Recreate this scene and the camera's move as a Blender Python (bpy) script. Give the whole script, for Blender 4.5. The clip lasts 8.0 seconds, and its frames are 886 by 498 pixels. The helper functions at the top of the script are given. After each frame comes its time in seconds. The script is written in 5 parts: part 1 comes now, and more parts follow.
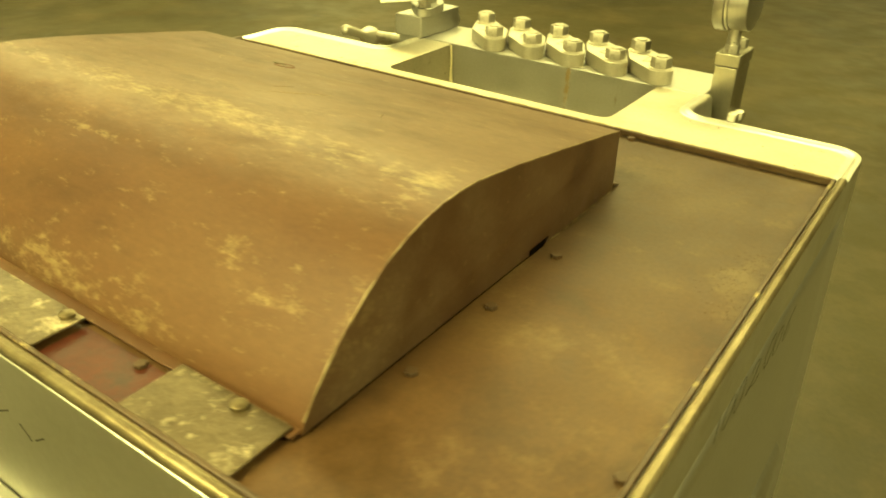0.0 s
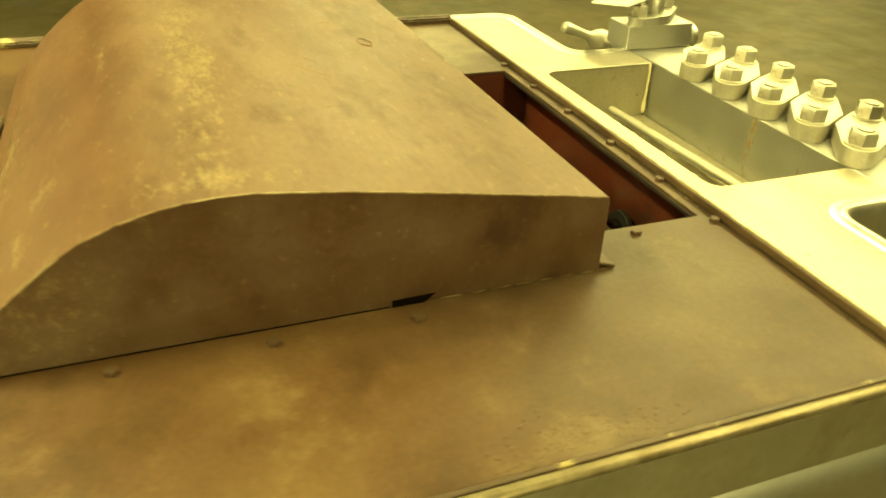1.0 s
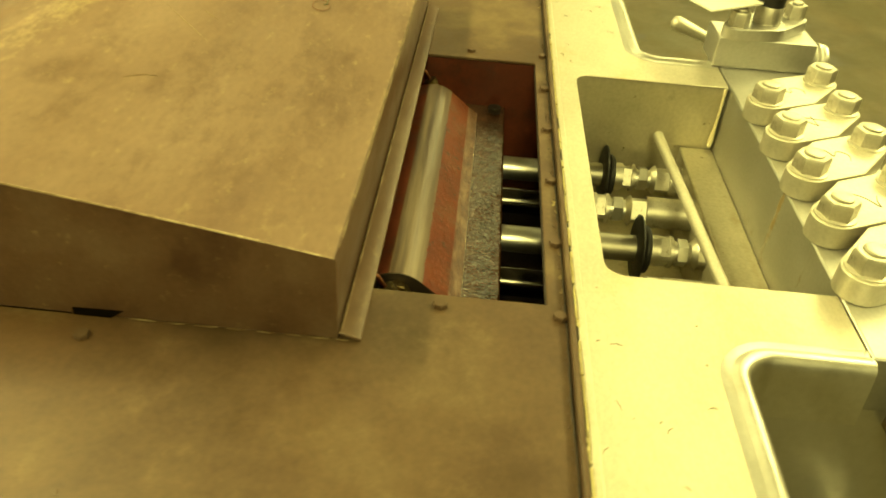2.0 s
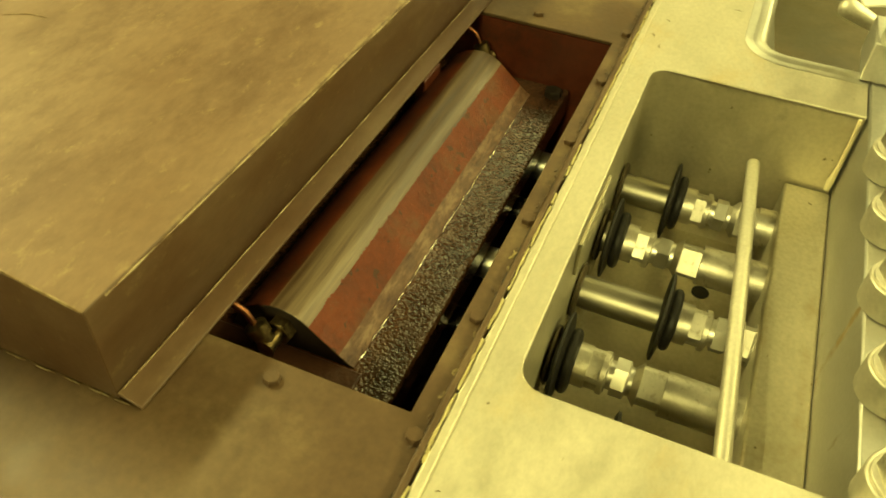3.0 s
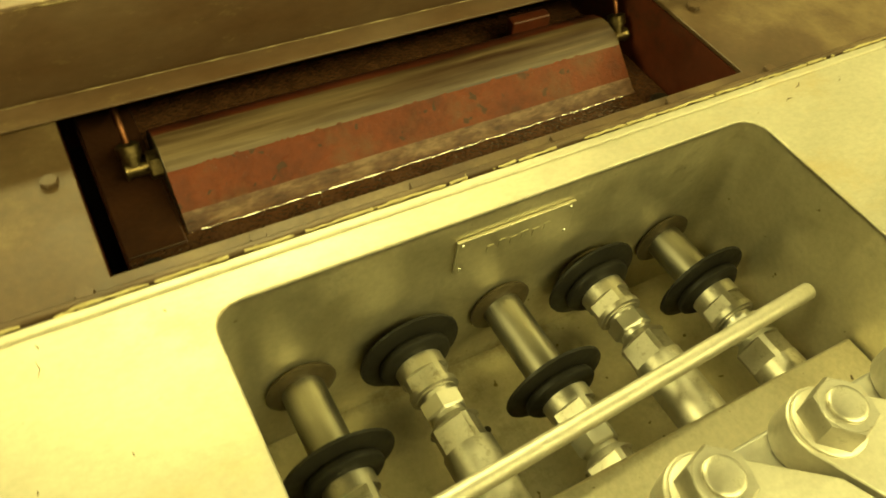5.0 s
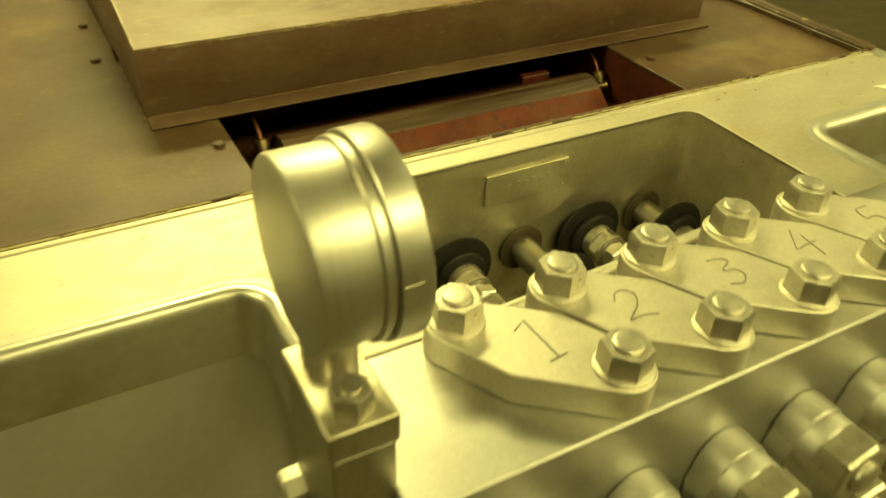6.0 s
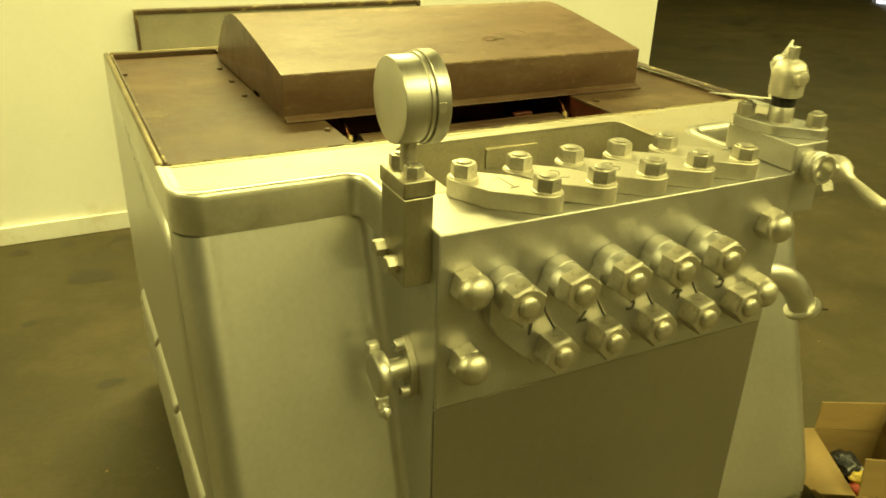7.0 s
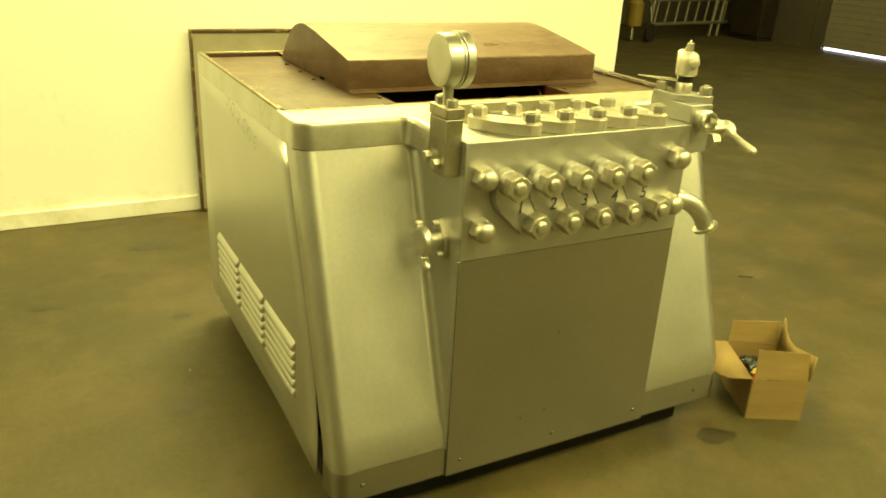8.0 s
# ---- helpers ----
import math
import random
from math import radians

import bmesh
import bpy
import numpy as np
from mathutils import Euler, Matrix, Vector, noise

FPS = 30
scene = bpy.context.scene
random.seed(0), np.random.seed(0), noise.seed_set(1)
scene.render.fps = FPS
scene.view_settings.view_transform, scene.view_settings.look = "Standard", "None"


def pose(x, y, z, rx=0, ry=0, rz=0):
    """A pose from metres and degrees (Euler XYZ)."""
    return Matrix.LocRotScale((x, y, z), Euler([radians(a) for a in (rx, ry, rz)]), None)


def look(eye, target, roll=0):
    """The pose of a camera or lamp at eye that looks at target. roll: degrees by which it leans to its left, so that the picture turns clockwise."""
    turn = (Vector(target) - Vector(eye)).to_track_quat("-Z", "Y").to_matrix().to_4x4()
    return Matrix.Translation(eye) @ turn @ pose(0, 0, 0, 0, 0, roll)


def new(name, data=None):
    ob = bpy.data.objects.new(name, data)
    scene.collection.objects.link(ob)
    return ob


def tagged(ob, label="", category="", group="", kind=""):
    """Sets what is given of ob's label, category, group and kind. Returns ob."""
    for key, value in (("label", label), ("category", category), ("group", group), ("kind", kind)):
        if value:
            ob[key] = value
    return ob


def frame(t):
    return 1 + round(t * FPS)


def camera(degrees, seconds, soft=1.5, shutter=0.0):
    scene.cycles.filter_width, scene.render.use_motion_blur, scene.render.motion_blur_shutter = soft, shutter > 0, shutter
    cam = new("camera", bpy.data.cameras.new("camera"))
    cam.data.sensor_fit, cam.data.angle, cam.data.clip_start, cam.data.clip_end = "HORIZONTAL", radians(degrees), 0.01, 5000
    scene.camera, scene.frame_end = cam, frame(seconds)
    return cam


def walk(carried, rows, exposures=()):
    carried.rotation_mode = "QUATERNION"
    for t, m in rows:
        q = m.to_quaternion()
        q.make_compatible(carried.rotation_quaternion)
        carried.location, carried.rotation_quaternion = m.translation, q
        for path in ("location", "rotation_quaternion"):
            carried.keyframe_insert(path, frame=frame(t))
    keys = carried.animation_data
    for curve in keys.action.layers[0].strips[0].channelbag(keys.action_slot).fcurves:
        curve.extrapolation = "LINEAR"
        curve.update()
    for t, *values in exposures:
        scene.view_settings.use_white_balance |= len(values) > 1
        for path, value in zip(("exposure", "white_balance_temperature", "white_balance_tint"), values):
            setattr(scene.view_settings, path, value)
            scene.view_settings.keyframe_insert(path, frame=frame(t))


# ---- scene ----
cam = camera(59.4, 8.0, soft=1.7, shutter=0.3)

PATH = [
    (0, (-0.738, 1.529, 1.52), (0.259, 0.104, 0.532), 1.1),
    (0.5, (-0.944, 1.269, 1.505), (0.424, 0.189, 0.524), 1.6),
    (1, (-0.975, 0.972, 1.5), (0.616, 0.33, 0.473), 2.7),
    (1.5, (-0.94, 0.68, 1.519), (0.718, 0.365, 0.447), 4.5),
    (1.7, (-0.928, 0.559, 1.528), (0.742, 0.419, 0.436), 4.1),
    (2.8, (-0.592, 0.227, 1.519), (0.801, 0.644, 0.146), 3.3),
    (3, (-0.563, 0.196, 1.509), (0.793, 0.7, 0.128), 3.7),
    (3.5, (-0.526, 0.068, 1.529), (0.668, 0.786, 0.094), 4.1),
    (4, (-0.441, 0.018, 1.512), (0.648, 0.839, 0.049), 7.2),
    (4.2, (-0.398, 0.014, 1.51), (0.669, 0.834, 0.03), 8.4),
    (5.3, (-0.236, -0.122, 1.477), (0.421, 0.996, -0.046), 8.6),
    (5.5, (-0.253, -0.177, 1.481), (0.403, 1.022, 0.021), 7.9),
    (5.7, (-0.316, -0.254, 1.477), (0.415, 1.044, 0.142), 5.6),
    (6, (-0.443, -0.402, 1.476), (0.357, 1.006, 0.303), 2.3),
    (6.2, (-0.52, -0.5, 1.482), (0.306, 0.956, 0.387), 1.2),
    (6.5, (-0.605, -0.663, 1.474), (0.24, 0.857, 0.487), -0.8),
    (7, (-0.744, -1.007, 1.479), (0.076, 0.606, 0.627), 1.8),
    (7.5, (-0.968, -1.325, 1.458), (-0.115, 0.321, 0.707), 2.2),
    (8, (-1.178, -1.631, 1.476), (-0.284, -0.007, 0.726), 3.1),
]
EXPOSURE = [(0, 0.28), (0.5, 0.44), (1, 0.54), (1.5, 0.50), (3, 0.16), (3.5, 0.21), (4, 0.18), (5.5, 0.20), (6, -0.12), (6.2, -0.20), (6.5, -0.14), (7, 0.16), (7.5, 0.42), (8, 0.62)]
walk(cam, [(t, look(e, g, r)) for t, e, g, r in PATH], EXPOSURE)

# ---------------------------------------------------------------- world and lights
world = bpy.data.worlds.new("world")
scene.world = world
world.use_nodes = True
world.node_tree.nodes["Background"].inputs[0].default_value = (0.9, 0.82, 0.5, 1)
world.node_tree.nodes["Background"].inputs[1].default_value = 0.04

LAMP = (1.0, 0.91, 0.30)


def overhead_lamp(x, y, z, sx, sy, watts, turn=0):
    data = bpy.data.lights.new("tube_and_fill_light", "AREA")
    data.shape, data.size, data.size_y, data.energy, data.color = "RECTANGLE", sx, sy, watts, LAMP
    ob = new("tube_and_fill_light", data)
    ob.matrix_world = pose(x, y, z, 0, 0, turn)
    return ob


# one tube light close above the machine's back; added unseen fills across the hall
overhead_lamp(0.25, 2.28, 3.05, 1.3, 0.25, 104)
for x, y, watts in ((4.6, 1.3, 60), (5.6, -1.6, 90), (3.4, -2.8, 210), (0.4, -3.1, 210), (0.5, -11.2, 120), (8.5, -8.5, 240), (8.6, -2.5, 180), (-5.0, 0.4, 310), (7.5, 6.0, 80)):
    overhead_lamp(x, y, 4.5, 3.0, 1.2, watts)

# ---------------------------------------------------------------- materials


ZD, ZP = 1.036, 1.028          # heights of the deck and the brown plate


def ramp(nt, stops):
    n = nt.nodes.new("ShaderNodeValToRGB")
    while len(n.color_ramp.elements) < len(stops):
        n.color_ramp.elements.new(0.5)
    for e, (p, c) in zip(n.color_ramp.elements, stops):
        e.position = p
        e.color = (*c, 1) if len(c) == 3 else c
    return n


def grey(v):
    return (v, v, v)


def surface(name, stops, scale=6.0, rough=(0.4, 0.6), metal=0.0, bump=0.1, fine=120.0, stretch=(1, 1, 1), grain=0.25,
            worn=None, worn_at=(0.6, 0.7), worn_scale=9.0, worn_rough=0.3, worn_metal=0.6, coat=0.0, spots=None, patches=(), spec=0.5, relief=0.002, tone=None, crisp=False, stain=None):
    """Noise-driven paint or metal: a slow colour ramp, fine grain, uneven gloss, fine relief and optional worn patches."""
    m = bpy.data.materials.new(name)
    m.use_nodes = True
    nt = m.node_tree
    b = nt.nodes["Principled BSDF"]
    tc = nt.nodes.new("ShaderNodeTexCoord")
    mp = nt.nodes.new("ShaderNodeMapping")
    mp.inputs["Scale"].default_value = stretch
    nt.links.new(tc.outputs["Object"], mp.inputs["Vector"])

    def cloud(s, detail=6, vec=mp, rough_=0.6):
        n = nt.nodes.new("ShaderNodeTexNoise")
        n.inputs["Scale"].default_value = s
        n.inputs["Detail"].default_value = detail
        n.inputs["Roughness"].default_value = rough_
        nt.links.new(vec.outputs[0], n.inputs["Vector"])
        return n

    slow, quick = cloud(scale), cloud(fine, 1 if crisp else 4)
    col = ramp(nt, stops)
    nt.links.new(slow.outputs["Fac"], col.inputs["Fac"])
    paint = col.outputs["Color"]
    if tone:
        # a second colour that takes over along y between two places, with an uneven border
        other = ramp(nt, tone[2])
        nt.links.new(slow.outputs["Fac"], other.inputs["Fac"])
        sep = nt.nodes.new("ShaderNodeSeparateXYZ")
        nt.links.new(tc.outputs["Object"], sep.inputs[0])
        wob = nt.nodes.new("ShaderNodeMath")
        wob.operation = "MULTIPLY_ADD"
        nt.links.new(cloud(14).outputs["Fac"], wob.inputs[0])
        wob.inputs[1].default_value = 0.12
        nt.links.new(sep.outputs["Y"], wob.inputs[2])
        mr = nt.nodes.new("ShaderNodeMapRange")
        mr.interpolation_type = "SMOOTHSTEP"
        mr.inputs["From Min"].default_value, mr.inputs["From Max"].default_value = tone[0] + 0.06, tone[1] + 0.06
        nt.links.new(wob.outputs[0], mr.inputs["Value"])
        two = nt.nodes.new("ShaderNodeMix")
        two.data_type = "RGBA"
        nt.links.new(mr.outputs["Result"], two.inputs["Factor"])
        nt.links.new(paint, two.inputs["A"])
        nt.links.new(other.outputs["Color"], two.inputs["B"])
        paint = two.outputs["Result"]
    g = ramp(nt, [(0.3, grey(1 - grain)), (0.7, grey(1.0))])
    nt.links.new(quick.outputs["Fac"], g.inputs["Fac"])
    mul = nt.nodes.new("ShaderNodeMix")
    mul.data_type, mul.blend_type = "RGBA", "MULTIPLY"
    mul.inputs["Factor"].default_value = 1
    nt.links.new(paint, mul.inputs["A"])
    nt.links.new(g.outputs["Color"], mul.inputs["B"])
    last = mul.outputs["Result"]
    rr = nt.nodes.new("ShaderNodeMapRange")
    rr.inputs["To Min"].default_value, rr.inputs["To Max"].default_value = rough
    rr.inputs["From Min"].default_value, rr.inputs["From Max"].default_value = 0.3, 0.7
    mid = cloud(scale * 4)
    nt.links.new(mid.outputs["Fac"], rr.inputs["Value"])
    rough_out = rr.outputs["Result"]
    b.inputs["Metallic"].default_value = metal
    b.inputs["Specular IOR Level"].default_value = spec
    if spots:
        sp = cloud(spots[1], 2)
        sr = ramp(nt, [(spots[2], grey(0)), (spots[2] + 0.03, grey(1))])
        nt.links.new(sp.outputs["Fac"], sr.inputs["Fac"])
        mx = nt.nodes.new("ShaderNodeMix")
        mx.data_type = "RGBA"
        nt.links.new(sr.outputs["Color"], mx.inputs["Factor"])
        nt.links.new(last, mx.inputs["A"])
        mx.inputs["B"].default_value = (*spots[0], 1)
        last = mx.outputs["Result"]
    if stain:
        # blotches of rust or grime: colour, threshold range, scale, strength
        st = cloud(stain[3], 10, rough_=0.70)
        sr = ramp(nt, [(stain[1], grey(0)), (stain[2], grey(stain[4]))])
        nt.links.new(st.outputs["Fac"], sr.inputs["Fac"])
        mx = nt.nodes.new("ShaderNodeMix")
        mx.data_type = "RGBA"
        nt.links.new(sr.outputs["Color"], mx.inputs["Factor"])
        nt.links.new(last, mx.inputs["A"])
        mx.inputs["B"].default_value = (*stain[0], 1)
        last = mx.outputs["Result"]
    if worn:
        w = cloud(worn_scale, 9, rough_=0.72)
        fac = w.outputs["Fac"]
        for c, r, gain in patches:
            sub = nt.nodes.new("ShaderNodeVectorMath")
            sub.operation = "SUBTRACT"
            nt.links.new(tc.outputs["Object"], sub.inputs[0])
            sub.inputs[1].default_value = c
            div = nt.nodes.new("ShaderNodeVectorMath")
            div.operation = "DIVIDE"
            nt.links.new(sub.outputs[0], div.inputs[0])
            div.inputs[1].default_value = r
            ln = nt.nodes.new("ShaderNodeVectorMath")
            ln.operation = "LENGTH"
            nt.links.new(div.outputs[0], ln.inputs[0])
            gr = nt.nodes.new("ShaderNodeMapRange")
            gr.interpolation_type = "SMOOTHSTEP"
            gr.inputs["From Min"].default_value, gr.inputs["From Max"].default_value = 0.0, 1.0
            gr.inputs["To Min"].default_value, gr.inputs["To Max"].default_value = gain, 0.0
            nt.links.new(ln.outputs["Value"], gr.inputs["Value"])
            ad = nt.nodes.new("ShaderNodeMath")
            nt.links.new(fac, ad.inputs[0])
            nt.links.new(gr.outputs["Result"], ad.inputs[1])
            fac = ad.outputs[0]
        wr = ramp(nt, [(worn_at[0], grey(0)), (worn_at[1], grey(1))])
        nt.links.new(fac, wr.inputs["Fac"])
        mx = nt.nodes.new("ShaderNodeMix")
        mx.data_type = "RGBA"
        nt.links.new(wr.outputs["Color"], mx.inputs["Factor"])
        nt.links.new(last, mx.inputs["A"])
        mx.inputs["B"].default_value = (*worn, 1)
        last = mx.outputs["Result"]
        for sock, hi, src in (("Roughness", worn_rough, rough_out), ("Metallic", worn_metal, None)):
            mr = nt.nodes.new("ShaderNodeMix")
            nt.links.new(wr.outputs["Color"], mr.inputs["Factor"])
            mr.inputs["A"].default_value = metal
            if src:
                nt.links.new(src, mr.inputs["A"])
            mr.inputs["B"].default_value = hi
            nt.links.new(mr.outputs["Result"], b.inputs[sock])
    else:
        nt.links.new(rough_out, b.inputs["Roughness"])
    nt.links.new(last, b.inputs["Base Color"])
    if coat:
        b.inputs["Coat Weight"].default_value = coat
        b.inputs["Coat Roughness"].default_value = 0.12
    if bump:
        bp = nt.nodes.new("ShaderNodeBump")
        bp.inputs["Strength"].default_value = bump
        bp.inputs["Distance"].default_value = relief
        sm = nt.nodes.new("ShaderNodeMath")
        sm.operation = "ADD"
        nt.links.new(quick.outputs["Fac"], sm.inputs[0])
        if not crisp:
            nt.links.new(mid.outputs["Fac"], sm.inputs[1])
        nt.links.new(sm.outputs[0], bp.inputs["Height"])
        nt.links.new(bp.outputs["Normal"], b.inputs["Normal"])
        nt.links.new(bp.outputs["Normal"], b.inputs["Coat Normal"])
    return m


STEEL = surface("sheet_steel", [(0.3, (0.570, 0.560, 0.512)), (0.7, (0.640, 0.630, 0.580))], 2.2, (0.39, 0.43), 1.0, 0.03, 90, grain=0.08)
APRON = surface("folded_edge_steel", [(0.3, (0.605, 0.588, 0.517)), (0.7, (0.739, 0.722, 0.649))], 6, (0.36, 0.46), 1.0, 0.04, 110, grain=0.10, stain=((0.40, 0.34, 0.21), 0.54, 0.74, 14, 0.5))
# The sheets' stainless again, darkened in colour for shade on the upright front.
SHADED_STEEL = surface("shaded_front_steel", [(0.3, (0.370, 0.356, 0.317)), (0.7, (0.440, 0.427, 0.387))], 1.4, (0.27, 0.31), 1.0, 0.0, 90, grain=0.05)
DECK = surface("deck_steel", [(0.3, (0.485, 0.448, 0.347)), (0.5, (0.546, 0.507, 0.399)), (0.7, (0.609, 0.562, 0.451))], 7, (0.46, 0.62), 0.8, 0.06, 150, grain=0.14, stretch=(1, 1.6, 1),
               stain=((0.50, 0.37, 0.17), 0.55, 0.74, 6, 0.55), spots=((0.36, 0.31, 0.20), 46, 0.760), worn=(0.44, 0.38, 0.25), worn_at=(0.62, 0.86), worn_scale=16, worn_rough=0.6, worn_metal=0.5)
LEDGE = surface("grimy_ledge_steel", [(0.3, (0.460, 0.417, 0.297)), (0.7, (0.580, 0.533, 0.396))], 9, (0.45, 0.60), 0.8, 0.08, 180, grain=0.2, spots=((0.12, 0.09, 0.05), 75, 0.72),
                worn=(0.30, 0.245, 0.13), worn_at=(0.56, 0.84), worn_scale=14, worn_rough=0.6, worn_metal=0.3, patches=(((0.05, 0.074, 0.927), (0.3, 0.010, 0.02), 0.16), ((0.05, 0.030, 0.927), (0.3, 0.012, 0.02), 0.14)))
BLOCK = surface("machined_steel", [(0.3, (0.46, 0.45, 0.41)), (0.7, (0.56, 0.55, 0.51))], 8, (0.42, 0.55), 1.0, 0.05, 200, grain=0.12,
                worn=(0.26, 0.185, 0.075), worn_at=(0.66, 0.90), worn_scale=34, worn_rough=0.6, worn_metal=0.4,
                patches=(((-0.004, 0.020, 1.00), (0.014, 0.02, 0.09), 0.42), ((0.02, 0.020, 0.935), (0.20, 0.02, 0.02), 0.22), ((-0.12, 0.020, 0.98), (0.008, 0.02, 0.06), 0.25)))
CAST = surface("cap_steel", [(0.3, (0.600, 0.566, 0.468)), (0.7, (0.707, 0.669, 0.562))], 12, (0.45, 0.58), 0.9, 0.08, 220, grain=0.15)
NUT = surface("nut_steel", [(0.3, (0.48, 0.455, 0.38)), (0.7, (0.62, 0.59, 0.50))], 30, (0.38, 0.52), 1.0, 0.05, 300, grain=0.12,
              worn=(0.20, 0.165, 0.09), worn_at=(0.54, 0.72), worn_scale=70, worn_rough=0.55, worn_metal=0.6)
CHROME = surface("polished_steel", [(0.3, (0.594, 0.576, 0.510)), (0.7, (0.702, 0.684, 0.616))], 20, (0.33, 0.44), 1.0, 0.0, 200, grain=0.03)
ROD = surface("dull_rod_steel", [(0.3, (0.265, 0.246, 0.195)), (0.7, (0.374, 0.354, 0.292))], 14, (0.34, 0.46), 1.0, 0.03, 200, stretch=(1, 0.2, 1), grain=0.12)
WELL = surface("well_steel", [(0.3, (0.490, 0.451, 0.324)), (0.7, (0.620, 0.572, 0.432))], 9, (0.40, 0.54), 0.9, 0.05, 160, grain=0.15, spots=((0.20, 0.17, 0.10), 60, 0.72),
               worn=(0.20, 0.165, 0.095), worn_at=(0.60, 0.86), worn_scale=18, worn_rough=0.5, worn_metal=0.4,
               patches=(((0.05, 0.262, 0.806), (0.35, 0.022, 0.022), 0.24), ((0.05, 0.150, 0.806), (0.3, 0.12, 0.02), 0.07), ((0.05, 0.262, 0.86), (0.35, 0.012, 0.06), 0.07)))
COLUMN = surface("grubby_column_steel", [(0.3, (0.395, 0.367, 0.278)), (0.7, (0.515, 0.488, 0.384))], 10, (0.36, 0.48), 1.0, 0.05, 200, grain=0.14, stretch=(1, 1, 0.5), stain=((0.20, 0.13, 0.045), 0.53, 0.70, 16, 0.7))
GAUGE = surface("brushed_case", [(0.3, (0.519, 0.502, 0.446)), (0.7, (0.603, 0.586, 0.526))], 4, (0.34, 0.44), 1.0, 0.03, 260, stretch=(1, 0.05, 0.05), grain=0.12)
RUBBER = surface("black_rubber", [(0.3, (0.010, 0.009, 0.007)), (0.7, (0.020, 0.018, 0.014))], 30, (0.42, 0.6), 0, 0.1, 300, spec=0.25)
BORE = surface("bore_brass", [(0.3, (0.05, 0.038, 0.020)), (0.7, (0.11, 0.082, 0.044))], 30, (0.4, 0.55), 0.4, 0.1, 200)
BROWN = surface("brown_paint", [(0.30, (0.056, 0.032, 0.013)), (0.44, (0.081, 0.047, 0.024)), (0.56, (0.097, 0.059, 0.030)), (0.72, (0.131, 0.088, 0.047))], 8, (0.42, 0.56), 0, 0.08, 150,
                grain=0.20, worn=(0.180, 0.128, 0.066), worn_at=(0.58, 0.98), worn_scale=16, worn_rough=0.40, worn_metal=0.15, spec=0.30, stain=((0.045, 0.024, 0.010), 0.52, 0.72, 9, 0.7),
                tone=(0.60, 0.86, [(0.30, (0.060, 0.030, 0.009)), (0.44, (0.087, 0.044, 0.017)), (0.56, (0.105, 0.056, 0.022)), (0.72, (0.141, 0.083, 0.035))]),
                # the (-0.49, 0.90) patch paints in a sheen among the worn ones
                patches=(((-0.575, 0.66, ZP), (0.06, 0.13, 0.2), 0.19), ((-0.49, 0.90, ZP), (0.09, 0.08, 0.2), 0.08), ((-0.47, 1.12, ZP), (0.13, 0.10, 0.2), 0.10),
                         ((-0.60, 0.95, ZP), (0.03, 0.4, 0.2), 0.14), ((0.56, 0.40, ZP), (0.24, 0.16, 0.2), 0.27), ((0.07, 0.31, ZP), (0.6, 0.024, 0.2), 0.17)))
SCUFFS = (((0.10, 0.925, 1.185), (0.72, 0.045, 0.1), 0.17), ((0.05, 0.90, 1.18), (0.12, 0.03, 0.06), 0.12), ((-0.30, 0.93, 1.18), (0.035, 0.10, 0.1), 0.15),
          ((-0.17, 1.09, 1.12), (0.07, 0.020, 0.05), 0.13), ((-0.25, 1.11, 1.11), (0.085, 0.025, 0.05), 0.14), ((-0.02, 1.07, 1.13), (0.07, 0.015, 0.05), 0.11), ((0.15, 1.03, 1.16), (0.2, 0.012, 0.05), 0.14),
          ((0.05, 1.16, 1.06), (0.36, 0.035, 0.05), 0.15), ((-0.335, 1.10, 1.10), (0.014, 0.12, 0.12), 0.13), ((0.10, 0.524, 1.122), (0.6, 0.008, 0.010), 0.17))


def cover_paint(name, stops, worn, tone=None, rough=(0.30, 0.45), grime=0.55):
    return surface(name, stops, 7, rough, 0, 0.08, 150, stretch=(0.45, 1, 1), grain=0.18, worn=worn, worn_at=(0.58, 1.08), worn_scale=80, worn_rough=0.30, worn_metal=0.45, spec=0.30, patches=SCUFFS, tone=tone, stain=((0.060, 0.028, 0.012), 0.50, 0.68, 11, grime))


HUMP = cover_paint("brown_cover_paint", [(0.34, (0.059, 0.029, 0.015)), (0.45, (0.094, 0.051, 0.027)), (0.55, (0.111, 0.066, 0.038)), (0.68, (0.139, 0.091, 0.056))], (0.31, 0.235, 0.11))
# Lighter copy of the cover paint: overhead light is put into the top's colour.
HUMP_TOP = cover_paint("overhead_lit_cover_paint", [(0.25, (0.117, 0.065, 0.038)), (0.42, (0.156, 0.096, 0.057)), (0.58, (0.179, 0.115, 0.072)), (0.78, (0.220, 0.152, 0.101))], (0.35, 0.27, 0.135),
                       # a darker, redder colour takes over towards the back
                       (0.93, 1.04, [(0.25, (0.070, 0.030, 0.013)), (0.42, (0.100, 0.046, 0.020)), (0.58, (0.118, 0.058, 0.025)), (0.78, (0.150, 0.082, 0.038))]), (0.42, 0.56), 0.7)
RIM = surface("rim_paint", [(0.3, (0.052, 0.028, 0.012)), (0.7, (0.100, 0.058, 0.026))], 14, (0.4, 0.55), 0, 0.2, 150,
              worn=(0.40, 0.32, 0.14), worn_at=(0.56, 0.64), worn_scale=20)
EDGE = surface("worn_edge", [(0.3, (0.144, 0.105, 0.050)), (0.7, (0.288, 0.238, 0.139))], 18, (0.3, 0.5), 0.7, 0.2, 160)
